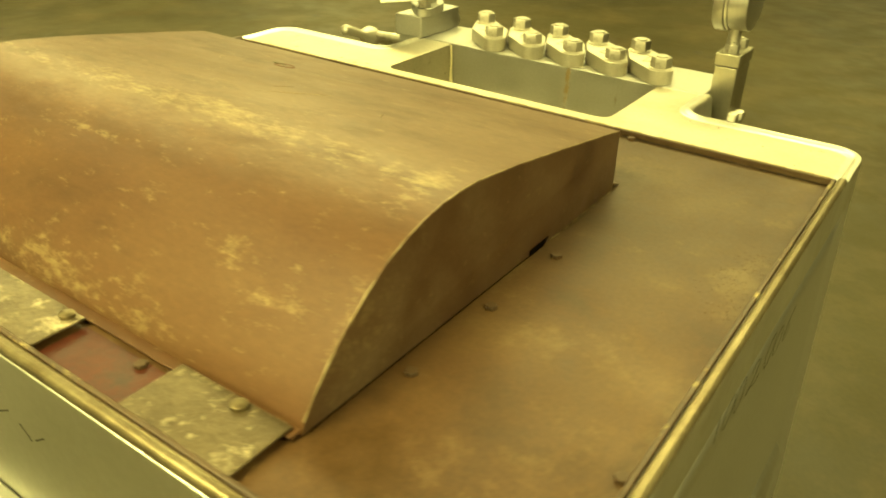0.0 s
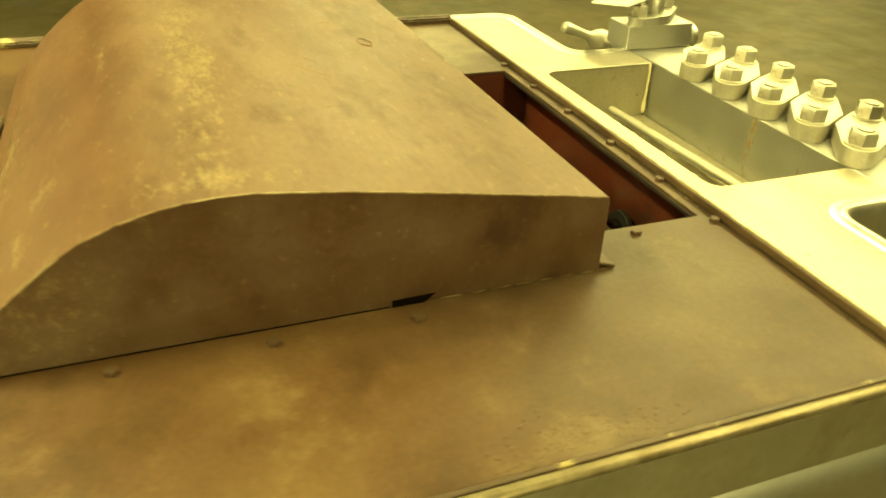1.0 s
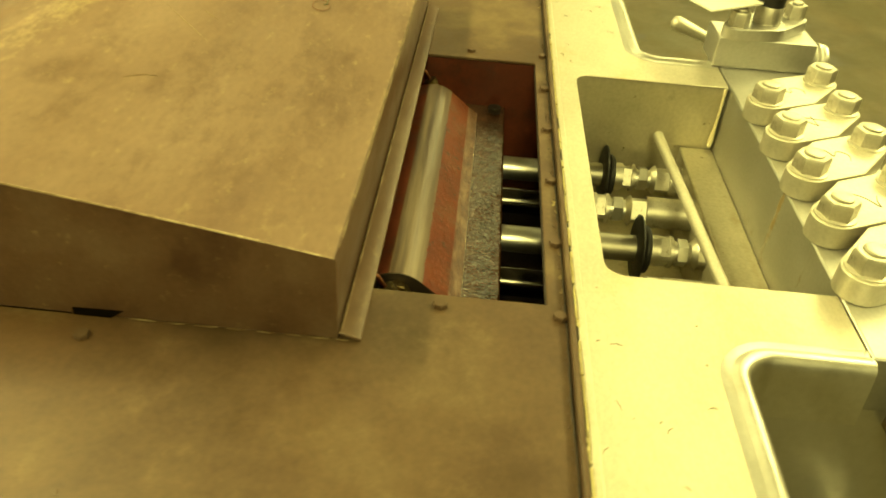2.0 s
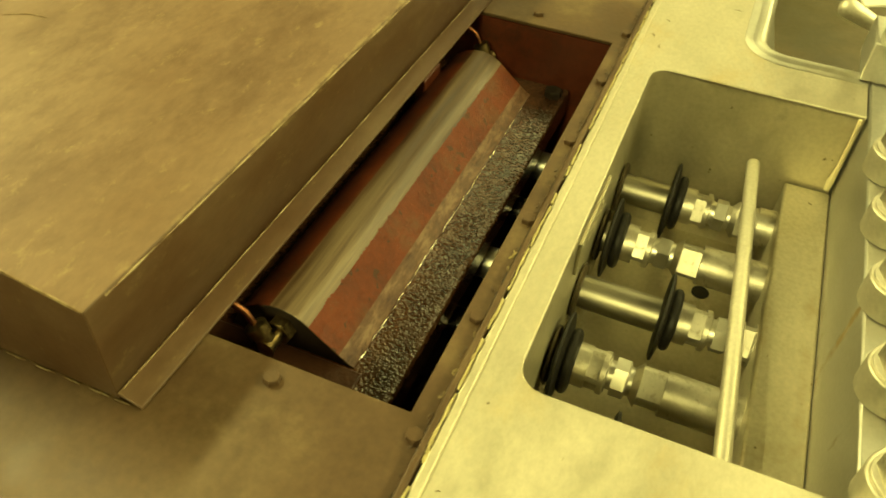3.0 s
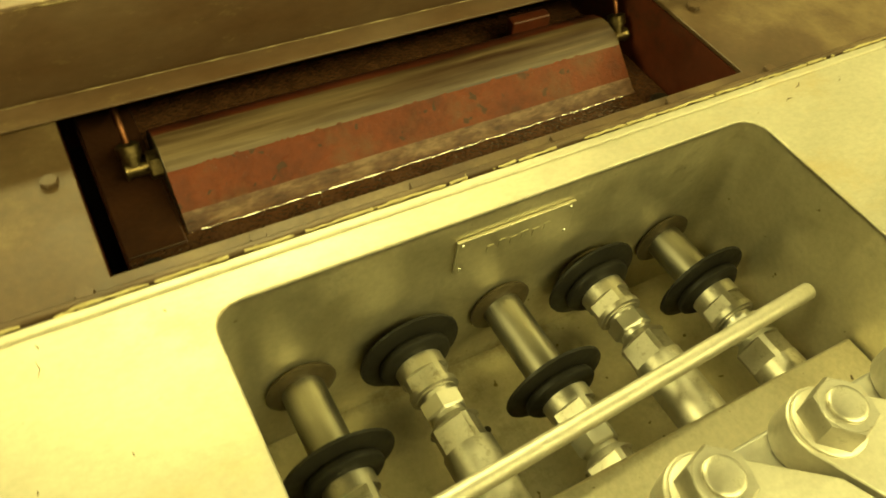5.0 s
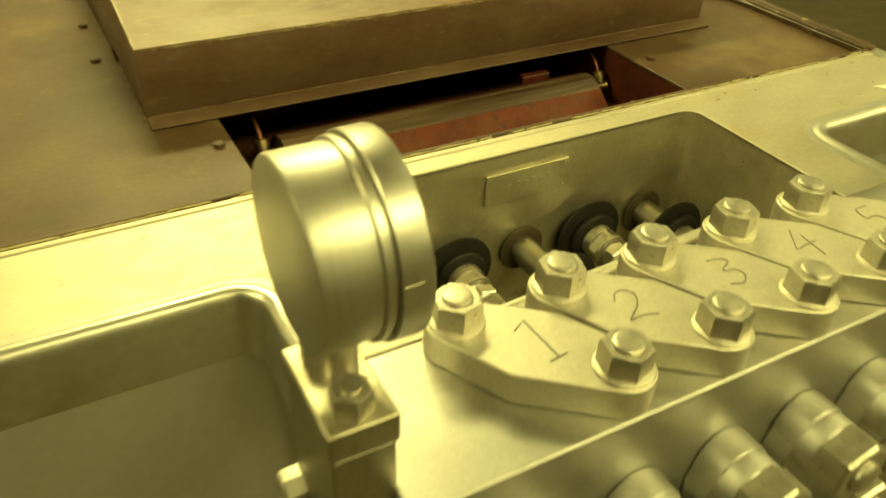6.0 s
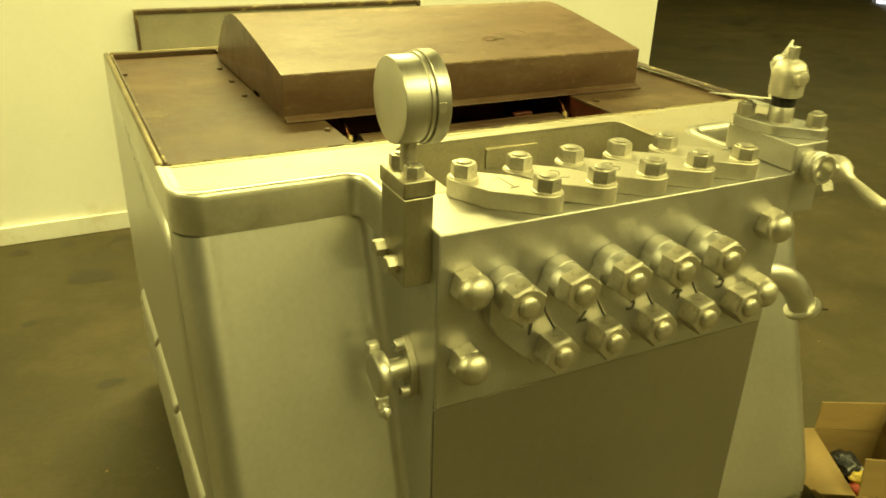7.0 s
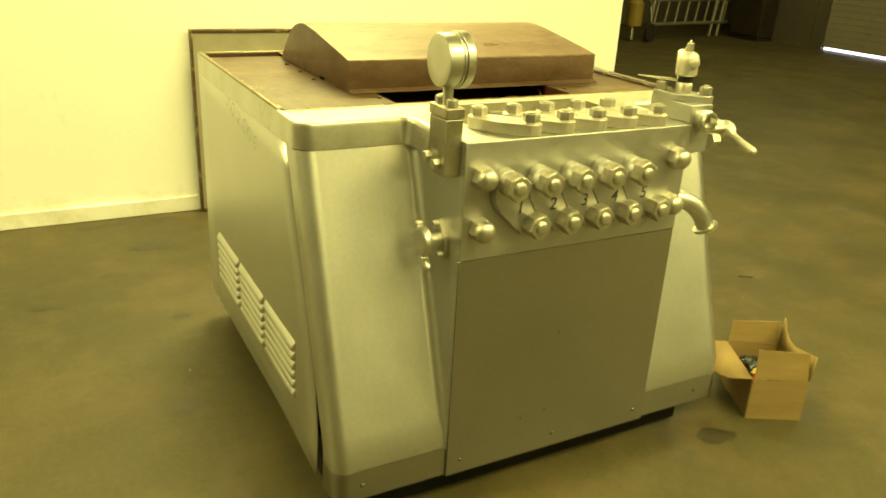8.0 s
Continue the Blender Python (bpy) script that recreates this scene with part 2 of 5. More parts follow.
RED = surface("red_primer", [(0.3, (0.105, 0.021, 0.007)), (0.5, (0.141, 0.030, 0.010)), (0.7, (0.181, 0.041, 0.013))], 9, (0.42, 0.6), 0, 0.55, 120, spec=0.20, relief=0.004, stain=((0.045, 0.014, 0.007), 0.48, 0.66, 22, 0.7),
              worn=(0.105, 0.042, 0.018), worn_at=(0.54, 0.66), worn_scale=9, worn_rough=0.35, worn_metal=0.0, spots=((0.060, 0.026, 0.014), 70, 0.66))
# Red primer darkened for the recess's shade; its worn patches are oily dirt.
SUMP = surface("shaded_oily_red", [(0.3, (0.054, 0.012, 0.005)), (0.7, (0.114, 0.025, 0.010))], 7, (0.35, 0.55), 0, 0.12, 120, spec=0.35, worn=(0.035, 0.014, 0.008), worn_at=(0.5, 0.62), worn_scale=8, worn_rough=0.3, worn_metal=0.0)
REDTOP = surface("worn_red_cover", [(0.34, (0.040, 0.016, 0.008)), (0.47, (0.089, 0.053, 0.028)), (0.62, (0.178, 0.124, 0.072))], 60, (0.34, 0.50), 0.1, 0.2, 140, stretch=(0.05, 1, 1), spots=((0.055, 0.024, 0.013), 60, 0.68))
OILY = surface("oily_ledge", [(0.3, (0.048, 0.019, 0.009)), (0.7, (0.100, 0.045, 0.022))], 42, (0.10, 0.18), 0.0, 1.0, 250, grain=0.35, spec=0.8, relief=0.0016, crisp=True)
# Pale metallic base stands in for the lamp's highlight on the oil.
GLINT = surface("oil_with_glint", [(0.35, (0.55, 0.52, 0.45)), (0.65, (0.70, 0.67, 0.60))], 120, (0.14, 0.26), 0.9, 0.6, 160, coat=0.6, spec=1.0, relief=0.001)
OILPAD = surface("dark_oily_pad", [(0.3, (0.030, 0.012, 0.006)), (0.7, (0.058, 0.022, 0.010))], 20, (0.35, 0.5), 0, 0.2, 160, spec=0.3)
GRIME = surface("oily_grime", [(0.36, (0.060, 0.022, 0.010)), (0.50, (0.115, 0.052, 0.027)), (0.64, (0.210, 0.125, 0.075))], 60, (0.34, 0.50), 0.0, 0.5, 240, grain=0.3, stretch=(0.4, 1, 1), spec=0.35)
OILSTEEL = surface("oiled_dark_steel", [(0.3, (0.05, 0.045, 0.04)), (0.7, (0.12, 0.11, 0.10))], 12, (0.12, 0.25), 1.0, 0.03, 150)
DARK = surface("dark_iron", [(0.3, (0.020, 0.014, 0.010)), (0.7, (0.045, 0.032, 0.022))], 12, (0.4, 0.6), 0.3, 0.2, 150)
BASE = surface("black_base_iron", [(0.3, (0.006, 0.005, 0.004)), (0.7, (0.012, 0.010, 0.008))], 12, (0.6, 0.8), 0, 0.2, 150, spec=0.2)
BRASS = surface("brass", [(0.3, (0.10, 0.070, 0.030)), (0.7, (0.34, 0.25, 0.12))], 60, (0.3, 0.5), 1.0, 0.05, 250)
COPPER = surface("copper_pipe", [(0.3, (0.10, 0.040, 0.020)), (0.7, (0.22, 0.090, 0.045))], 30, (0.3, 0.45), 1.0, 0.05, 250)
VERDIGRIS = surface("green_corroded_brass", [(0.35, (0.07, 0.19, 0.12)), (0.65, (0.22, 0.37, 0.25))], 60, (0.6, 0.8), 0, 0.5, 260,
                    spots=((0.16, 0.09, 0.03), 70, 0.62))
RUST = surface("rusty_fitting", [(0.3, (0.075, 0.050, 0.022)), (0.7, (0.16, 0.105, 0.045))], 40, (0.6, 0.8), 0, 0.3, 260)
SEALANT = surface("old_sealant", [(0.3, (0.331, 0.262, 0.098)), (0.7, (0.518, 0.450, 0.221))], 40, (0.5, 0.7), 0, 0.4, 240)
DRIP = surface("dried_sealant", [(0.3, (0.66, 0.58, 0.34)), (0.7, (0.78, 0.70, 0.46))], 30, (0.4, 0.55), 0, 0.1, 200, grain=0.1)
PLATE = surface("dull_sheet", [(0.3, (0.092, 0.065, 0.034)), (0.7, (0.173, 0.132, 0.077))], 14, (0.30, 0.46), 0.55, 0.3, 120, worn=(0.50, 0.42, 0.28), worn_at=(0.54, 0.70), worn_scale=26)
INK = surface("marker_ink", [(0.3, (0.030, 0.027, 0.020)), (0.7, (0.060, 0.052, 0.040))], 60, (0.5, 0.7), 0, 0.0)
HANDINK = surface("faded_marker", [(0.3, (0.054, 0.050, 0.038)), (0.7, (0.081, 0.074, 0.059))], 60, (0.5, 0.7), 0.3, 0.0)
SCRIBE = surface("pencil_mark", [(0.3, (0.162, 0.150, 0.108)), (0.7, (0.240, 0.222, 0.174))], 60, (0.5, 0.7), 0, 0.0)
CHALK = surface("red_scratch", [(0.3, (0.15, 0.060, 0.026)), (0.7, (0.20, 0.085, 0.040))], 60, (0.5, 0.7), 0, 0.0)
GREENISH = surface("green_smear", [(0.3, (0.075, 0.082, 0.030)), (0.7, (0.12, 0.12, 0.05))], 60, (0.5, 0.7), 0, 0.0)
PAPER = surface("white_plastic", [(0.3, (0.78, 0.76, 0.66)), (0.7, (0.84, 0.82, 0.72))], 20, (0.4, 0.5), 0, 0.03, grain=0.05)
# The tan reflection in the glass is put into the dial's colour.
DIAL = surface("reflection_tinted_dial", [(0.3, (0.36, 0.30, 0.17)), (0.7, (0.44, 0.38, 0.24))], 20, (0.2, 0.3), 0, 0.0, grain=0.05)
GAP = surface("dark_gap", [(0.3, (0.004, 0.003, 0.002)), (0.7, (0.007, 0.005, 0.003))], 20, (0.9, 0.95), 0, 0.0, spec=0.0)
PALE_EDGE = surface("rubbed_paint_edge", [(0.35, (0.125, 0.066, 0.028)), (0.55, (0.26, 0.19, 0.10)), (0.7, (0.36, 0.29, 0.17))], 40, (0.35, 0.5), 0.3, 0.1, 160)
WALLM = surface("white_wall_paint", [(0.3, (0.80, 0.79, 0.75)), (0.7, (0.85, 0.84, 0.80))], 1.2, (0.5, 0.65), 0, 0.03, 60, grain=0.03,
                worn=(0.60, 0.555, 0.43), worn_at=(0.62, 0.90), worn_scale=5, worn_rough=0.6, worn_metal=0.0, patches=(((-1.6, 2.56, 0.06), (3.4, 0.3, 0.22), 0.16),))
FLOORM = surface("concrete", [(0.28, (0.038, 0.030, 0.008)), (0.5, (0.058, 0.046, 0.013)), (0.75, (0.078, 0.062, 0.019))], 0.9, (0.45, 0.7), 0, 0.12, 55, grain=0.25,
                 spots=((0.050, 0.042, 0.027), 2.6, 0.66), worn=(0.090, 0.064, 0.025), worn_at=(0.48, 0.72), worn_scale=2.2, worn_rough=0.5, worn_metal=0)
STAIN = surface("oil_stain", [(0.3, (0.026, 0.020, 0.008)), (0.7, (0.046, 0.037, 0.014))], 14, (0.35, 0.6), 0, 0.1, 60)
CARD = surface("cardboard", [(0.3, (0.25, 0.168, 0.062)), (0.7, (0.33, 0.223, 0.086))], 7, (0.7, 0.85), 0, 0.1, 130, stretch=(1, 1, 4), grain=0.1)
PALE = surface("pale_hall_paint", [(0.3, (0.644, 0.616, 0.525)), (0.7, (0.784, 0.756, 0.653))], 0.4, (0.6, 0.8), 0, 0.05, 20)
HALL = surface("dark_hall_paint", [(0.3, (0.060, 0.050, 0.036)), (0.7, (0.110, 0.092, 0.066))], 0.6, (0.6, 0.8), 0, 0.1, 20)
CEIL = surface("ceiling_paint", [(0.3, (0.58, 0.56, 0.48)), (0.7, (0.66, 0.64, 0.56))], 0.4, (0.7, 0.8), 0, 0.05, 20)
DOORM = surface("door_paint", [(0.3, (0.20, 0.175, 0.13)), (0.7, (0.26, 0.23, 0.17))], 1.5, (0.5, 0.7), 0, 0.05, 40)
ALU = surface("ladder_metal", [(0.3, (0.240, 0.215, 0.154)), (0.7, (0.330, 0.302, 0.231))], 6, (0.4, 0.5), 0.6, 0.05, 80)
YELLOW = surface("yellow_paint", [(0.3, (0.20, 0.14, 0.02)), (0.7, (0.29, 0.20, 0.03))], 6, (0.4, 0.55), 0, 0.05, 80)
BLUE = surface("black_plastic", [(0.3, (0.012, 0.013, 0.018)), (0.7, (0.03, 0.032, 0.04))], 20, (0.2, 0.35), 0, 0.05)
WRAPR = surface("red_wrapper", [(0.3, (0.45, 0.05, 0.03)), (0.7, (0.6, 0.10, 0.05))], 30, (0.3, 0.5), 0, 0.2)
WRAPY = surface("yellow_wrapper", [(0.3, (0.7, 0.50, 0.06)), (0.7, (0.8, 0.62, 0.15))], 30, (0.3, 0.5), 0, 0.2)
GLOW = bpy.data.materials.new("daylight_under_door")
GLOW.use_nodes = True
_b = GLOW.node_tree.nodes["Principled BSDF"]
_b.inputs["Emission Color"].default_value = (0.85, 0.9, 1.0, 1)
_b.inputs["Emission Strength"].default_value = 3.0

# ---------------------------------------------------------------- mesh helpers
ORIGIN = {}


def V(*a):
    return Vector(a)


def box(bm, x0, x1, y0, y1, z0, z1):
    m = Matrix.LocRotScale(((x0 + x1) / 2, (y0 + y1) / 2, (z0 + z1) / 2), None, (x1 - x0, y1 - y0, z1 - z0))
    bmesh.ops.create_cube(bm, size=1, matrix=m)
    return bm


def lathe(bm, p, axis, rings, n=28, spin=0.0):
    """Rings of (distance along the axis, radius) from p, closed at both ends."""
    q = Vector(axis).normalized().to_track_quat("Z", "Y")
    loops = []
    for d, r in rings:
        loops.append([bm.verts.new(Vector(p) + q @ Vector((r * math.cos(spin + 2 * math.pi * i / n), r * math.sin(spin + 2 * math.pi * i / n), d))) for i in range(n)])
    for a, b in zip(loops, loops[1:]):
        for i in range(n):
            bm.faces.new((a[i], a[(i + 1) % n], b[(i + 1) % n], b[i]))
    bm.faces.new(list(reversed(loops[0])))
    bm.faces.new(loops[-1])
    return bm


def cyl(bm, p0, p1, r, n=24, r1=None):
    d = Vector(p1) - Vector(p0)
    return lathe(bm, p0, d, [(0, r), (d.length, r if r1 is None else r1)], n)


def hexagon(bm, p, axis, h, r, spin=0.0, chamfer=0.10):
    """A hexagon nut: flat sides, corners turned off, and a raised round seat on the outer face."""
    q = r * 0.84
    lathe(bm, p, axis, [(0, r), (h * (1 - chamfer), r), (h, r * 0.93)], 6, spin)
    d = Vector(axis).normalized()
    return lathe(bm, Vector(p) + d * (h - 0.0001), d, [(0, q), (0.0007, q * 0.97)], 24)


def tube(bm, pts, r, n=12):
    pts = [Vector(p) for p in pts]
    loops, up = [], Vector((0.123, 0.331, 0.94)).normalized()
    for i, p in enumerate(pts):
        d = (pts[min(i + 1, len(pts) - 1)] - pts[max(i - 1, 0)]).normalized()
        s = d.cross(up).normalized()
        u = s.cross(d)
        rr = r[i] if isinstance(r, (list, tuple)) else r
        loops.append([bm.verts.new(p + rr * (s * math.cos(2 * math.pi * k / n) + u * math.sin(2 * math.pi * k / n))) for k in range(n)])
    for a, b in zip(loops, loops[1:]):
        for k in range(n):
            bm.faces.new((a[k], a[(k + 1) % n], b[(k + 1) % n], b[k]))
    bm.faces.new(list(reversed(loops[0])))
    bm.faces.new(loops[-1])
    return bm


def slab(bm, outer, z0, z1, holes=()):
    """A flat plate with holes; outlines are lists of (x, y)."""
    edges = []
    for loop in (outer, *holes):
        vs = [bm.verts.new((x, y, z1)) for x, y in loop]
        edges += [bm.edges.new((vs[i], vs[(i + 1) % len(vs)])) for i in range(len(vs))]
    got = bmesh.ops.triangle_fill(bm, edges=edges, use_beauty=True, use_dissolve=False)
    faces = [g for g in got["geom"] if isinstance(g, bmesh.types.BMFace)]
    ext = bmesh.ops.extrude_face_region(bm, geom=faces, use_keep_orig=True)
    for g in ext["geom"]:
        if isinstance(g, bmesh.types.BMVert):
            g.co.z = z0
    return bm


def side_prism(bm, profile, x0, x1):
    """A closed profile of (y, z), drawn out along x."""
    a = [bm.verts.new((x0, y, z)) for y, z in profile]
    b = [bm.verts.new((x1, y, z)) for y, z in profile]
    n = len(profile)
    for i in range(n):
        bm.faces.new((a[i], a[(i + 1) % n], b[(i + 1) % n], b[i]))
    bm.faces.new(list(reversed(a)))
    bm.faces.new(b)
    return bm


def strip(bm, rows):
    """A sheet through rows of points of equal number."""
    grid = [[bm.verts.new(p) for p in row] for row in rows]
    for a, b in zip(grid, grid[1:]):
        for i in range(len(a) - 1):
            bm.faces.new((a[i], a[i + 1], b[i + 1], b[i]))
    return bm


def arc(cx, cy, r, a0, a1, n=6):
    return [(cx + r * math.cos(radians(a0 + (a1 - a0) * i / n)), cy + r * math.sin(radians(a0 + (a1 - a0) * i / n))) for i in range(n + 1)]


def hull(points):
    pts = sorted(set((round(x, 6), round(y, 6)) for x, y in points))

    def half(seq):
        out = []
        for p in seq:
            while len(out) > 1 and (out[-1][0] - out[-2][0]) * (p[1] - out[-2][1]) - (out[-1][1] - out[-2][1]) * (p[0] - out[-2][0]) <= 0:
                out.pop()
            out.append(p)
        return out[:-1]

    return half(pts) + half(pts[::-1])


def mesh_of(name, bm, material, smooth=38):
    bmesh.ops.recalc_face_normals(bm, faces=bm.faces)
    me = bpy.data.meshes.new(name)
    bm.to_mesh(me)
    bm.free()
    for m in material if isinstance(material, (list, tuple)) else (material,):
        me.materials.append(m)
    for p in me.polygons:
        p.use_smooth = True
    me.set_sharp_from_angle(angle=radians(smooth))
    return me


def thing(name, x, y, z, label, category, group="", kind=""):
    ob = new(name)
    ob.location = (x, y, z)
    ob.empty_display_size = 0.05
    ORIGIN[ob] = Vector((x, y, z))
    return tagged(ob, label, category, group, kind)


def part(name, shape, material, parent, label="", at=(0, 0, 0), bevel=0.0, seg=2, thick=0.0):
    """Links a bmesh, or a mesh that is shared, as one mesh under a thing or a part; at: the world place of the shape's origin."""
    me = shape if isinstance(shape, bpy.types.Mesh) else mesh_of(name, shape, material)
    ob = new(name, me)
    ORIGIN[ob] = Vector(at)
    if parent is not None:
        ob.parent = parent
        ob.location = ORIGIN[ob] - ORIGIN[parent]
    else:
        ob.location = ORIGIN[ob]
    if thick:
        m = ob.modifiers.new("sheet", "SOLIDIFY")
        m.thickness, m.offset = abs(thick), -1 if thick > 0 else 1
    if bevel:
        m = ob.modifiers.new("edge", "BEVEL")
        m.width, m.segments, m.limit_method, m.angle_limit = bevel, seg, "ANGLE", radians(35)
    return tagged(ob, label)


def B():
    return bmesh.new()


def eased(pts, n=5):
    """A smooth line through a few points."""
    pts = [Vector(p) for p in pts]
    ext = [pts[0] * 2 - pts[1]] + pts + [pts[-1] * 2 - pts[-2]]
    out = []
    for a, b, c, d in zip(ext, ext[1:], ext[2:], ext[3:]):
        for k in range(n):
            t = k / n
            out.append(0.5 * (2 * b + (c - a) * t + (2 * a - 5 * b + 4 * c - d) * t * t + (3 * b - a - 3 * c + d) * t ** 3))
    return out + [pts[-1]]


def text_mesh(name, words, size, material, m, depth=0.0004, shear=0.0, thin=0.027):
    cu = bpy.data.curves.new(name, "FONT")
    cu.body, cu.size, cu.extrude, cu.align_x, cu.align_y, cu.shear, cu.resolution_u = words, size, depth, "CENTER", "CENTER", shear, 3
    cu.offset = -thin * size
    tmp = bpy.data.objects.new(name, cu)
    me = bpy.data.meshes.new_from_object(tmp)
    bpy.data.objects.remove(tmp)
    me.transform(m)
    me.materials.clear()
    me.materials.append(material)
    return me


# ---------------------------------------------------------------- hall
bm = B()
box(bm, -14, 22, -14, 22, -0.2, 0.0)
floor = part("floor", bm, FLOORM, None, "worn olive-brown concrete floor with dark stains")
tagged(floor, "", "floor", "", "structure")
bm = B()
box(bm, -14, 22, -14, 22, 5.2, 5.35)
tagged(part("ceiling", bm, CEIL, None, "plain hall ceiling"), "", "ceiling", "", "structure")
for nm, a in (("wall_south", (-14, 22, -14.2, -14, 0, 5.2)), ("wall_west", (-14.2, -14, -14, 22, 0, 5.2)), ("wall_north", (-14, 22, 10.9, 11.1, 0, 5.2)),
              ("wall_east", (22, 22.2, -14, 22, 0, 5.2))):
    bm = B()
    box(bm, *a)
    pale = nm in ("wall_south", "wall_west")
    tagged(part(nm, bm, PALE if pale else HALL, None, "pale plain hall wall" if pale else "dark plain hall wall"), "", "wall", "", "structure")

bm = B()
box(bm, -9, 2.399, 2.575, 2.710, 0, 3.0)
tagged(part("wall_partition", bm, WALLM, None, "bright white painted partition wall", bevel=0.004), "", "wall", "", "structure")
bm = B()
box(bm, 2.267, 2.399, 2.713, 8.0, 0, 3.0)
tagged(part("wall_return", bm, WALLM, None, "white painted partition wall running back"), "", "wall", "", "structure")
bm = B()
box(bm, -9, 2.399, 2.555, 2.573, 0, 0.083)
tagged(part("baseboard", bm, WALLM, None, "white painted baseboard", bevel=0.004), "", "baseboard", "", "structure")

bm = B()
tube(bm, [(1.775, 0.735, 0.003), (1.800, 0.718, 0.004), (1.835, 0.698, 0.003)], 0.0025, 6)
tagged(part("twig", bm, DARK, None, "thin dark twig lying on the concrete floor"), "", "twig")
rng = random.Random(11)
for x, y, r in ((0.668, -0.196, 0.047), (-0.75, 2.11, 0.07), (1.75, 0.95, 0.07), (-1.01, 2.455, 0.030), (-0.60, 2.44, 0.028), (-0.82, 2.47, 0.022), (-0.75, 1.30, 0.028), (-1.24, 1.58, 0.035), (-1.55, 2.20, 0.040), (-0.98, 1.80, 0.022)):
    bm = B()
    ph = rng.uniform(0, 6)
    bm.faces.new([bm.verts.new((r * (1 + 0.25 * math.sin(2 * a + ph) + 0.12 * math.sin(5 * a + ph)) * math.cos(a) * 1.3, r * (1 + 0.2 * math.sin(3 * a + ph)) * math.sin(a) * 0.9, 0.0012)) for a in [k * math.pi / 18 for k in range(36)]])
    tagged(part("floor_stain", bm, STAIN, None, "dark oily stain on the concrete floor", (x, y, 0)), "", "stain", "", "structure")

bm = B()
rng = random.Random(21)
for k in range(40):
    w = rng.uniform(0.004, 0.012)
    m = Matrix.LocRotScale((rng.uniform(-2.6, 2.6), rng.uniform(-1.4, 2.4), w * 0.12), Euler((0, 0, rng.uniform(0, 3))), (w, w * rng.uniform(0.5, 1.6), w * 0.3))
    bmesh.ops.create_icosphere(bm, subdivisions=1, radius=0.5, matrix=m)
tagged(part("floor_debris", bm, CARD, None, "scattered small brown crumbs on the floor"), "", "debris", "", "stuff")

# ---------------------------------------------------------------- the machine
machine = thing("homogenizer", 0.06, 0.58, 0.0, "stainless steel piston homogenizer with brown painted top cover", "machine")
XL, XR, YB = -0.621, 0.722, 1.272
WL, WR = -0.303, 0.388         # sides of the middle box
YF = -0.128                    # front plane


def front_y(z):
    return max(-0.118, 0.1385 - 0.344 * (0.97 - z))


# feet and base frame
bm = B()
for a in ((XL + 0.05, XR - 0.11, -0.058, 0.05), (XL + 0.05, XR - 0.05, YB - 0.12, YB - 0.04)):
    box(bm, *a, 0.004, 0.15)
for a in ((XL + 0.05, XL + 0.13, 0.054, YB - 0.124), (XR - 0.13, XR - 0.05, 0.054, YB - 0.124)):
    box(bm, *a, 0.004, 0.15)
part("base_frame", bm, BASE, machine, "black iron base frame", bevel=0.004)
for fx in (XL + 0.11, XR - 0.11):
    for fy in (0.03, YB - 0.1):
        bm = B()
        lathe(bm, (0, 0, 0), (0, 0, 1), [(0, 0.045), (0.012, 0.045), (0.016, 0.02), (0.056, 0.02)], 20)
        part("foot", bm, DARK, machine, "", (fx, fy, 0))

# sloping front sheets with rounded corners, one each side of the middle box
levels = [0.186 + (0.9702 - 0.186) * i / 16 for i in range(17)]


def front_sheet(outer, inner, sgn):
    bm = B()
    rows = []
    for z in levels:
        y = front_y(z)
        r = 0.045
        cxo, cyo = outer + sgn * r, y + r
        row = [(outer, y + 0.085, z)]
        for k in range(9):
            a = k / 8 * math.pi / 2
            row.append((cxo - sgn * r * math.cos(a), cyo - r * math.sin(a), z))
        row += [(cxo + sgn * 0.006, y + 0.0002, z), (cxo + sgn * 0.014, y + 0.0014, z), (cxo + sgn * 0.022, y + 0.0018, z)]
        q = min(0.028, max(0.002, (y - YF) * 0.8))
        cxi, cyi = inner - sgn * q, y + 0.0018 - q
        for k in range(7):
            a = k / 6 * math.pi / 2
            row.append((cxi + sgn * q * math.sin(a), cyi + q * math.cos(a), z))
        row.append((inner, YF + 0.005, z))
        rows.append([Vector(p) for p in row])
    return strip(bm, rows)


part("front_panel", front_sheet(XL, WL - 0.0006, 1), STEEL, machine, "sloping stainless front sheet with rounded corner")
part("front_panel", front_sheet(XR, WR + 0.0006, -1), STEEL, machine, "sloping stainless front sheet with rounded corner")
# bottom strip wrapping round the front
bm = B()
rows = []
for z in (0.103, 0.187, 0.189):
    y0 = -0.1186 if z < 0.188 else -0.1180
    row = [(XL, -0.03, z)] + [(x, y, z) for x, y in arc(XL + 0.045, y0 + 0.045, 0.045, 180, 270, 8)] + [(x, y, z) for x, y in arc(XR - 0.045, y0 + 0.045, 0.045, 270, 360, 8)] + [(XR, -0.03, z)]
    rows.append([Vector(p) for p in row])
kick = part("kick_strip", strip(bm, rows), SHADED_STEEL, machine, "stainless strip along the foot of the front")
for x in (-0.545, -0.262, 0.043, 0.347, 0.610):
    bm = B()
    lathe(bm, (0, 0, 0), (0, -1, 0), [(0, 0.0062), (0.0025, 0.0060), (0.004, 0.004), (0.0045, 0.001)], 12)
    part("screw", bm, ROD, kick, "", (x, -0.1197 if abs(x - 0.043) > 0.32 else -0.128, 0.146))
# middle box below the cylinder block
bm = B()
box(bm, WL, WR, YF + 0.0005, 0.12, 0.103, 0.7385)
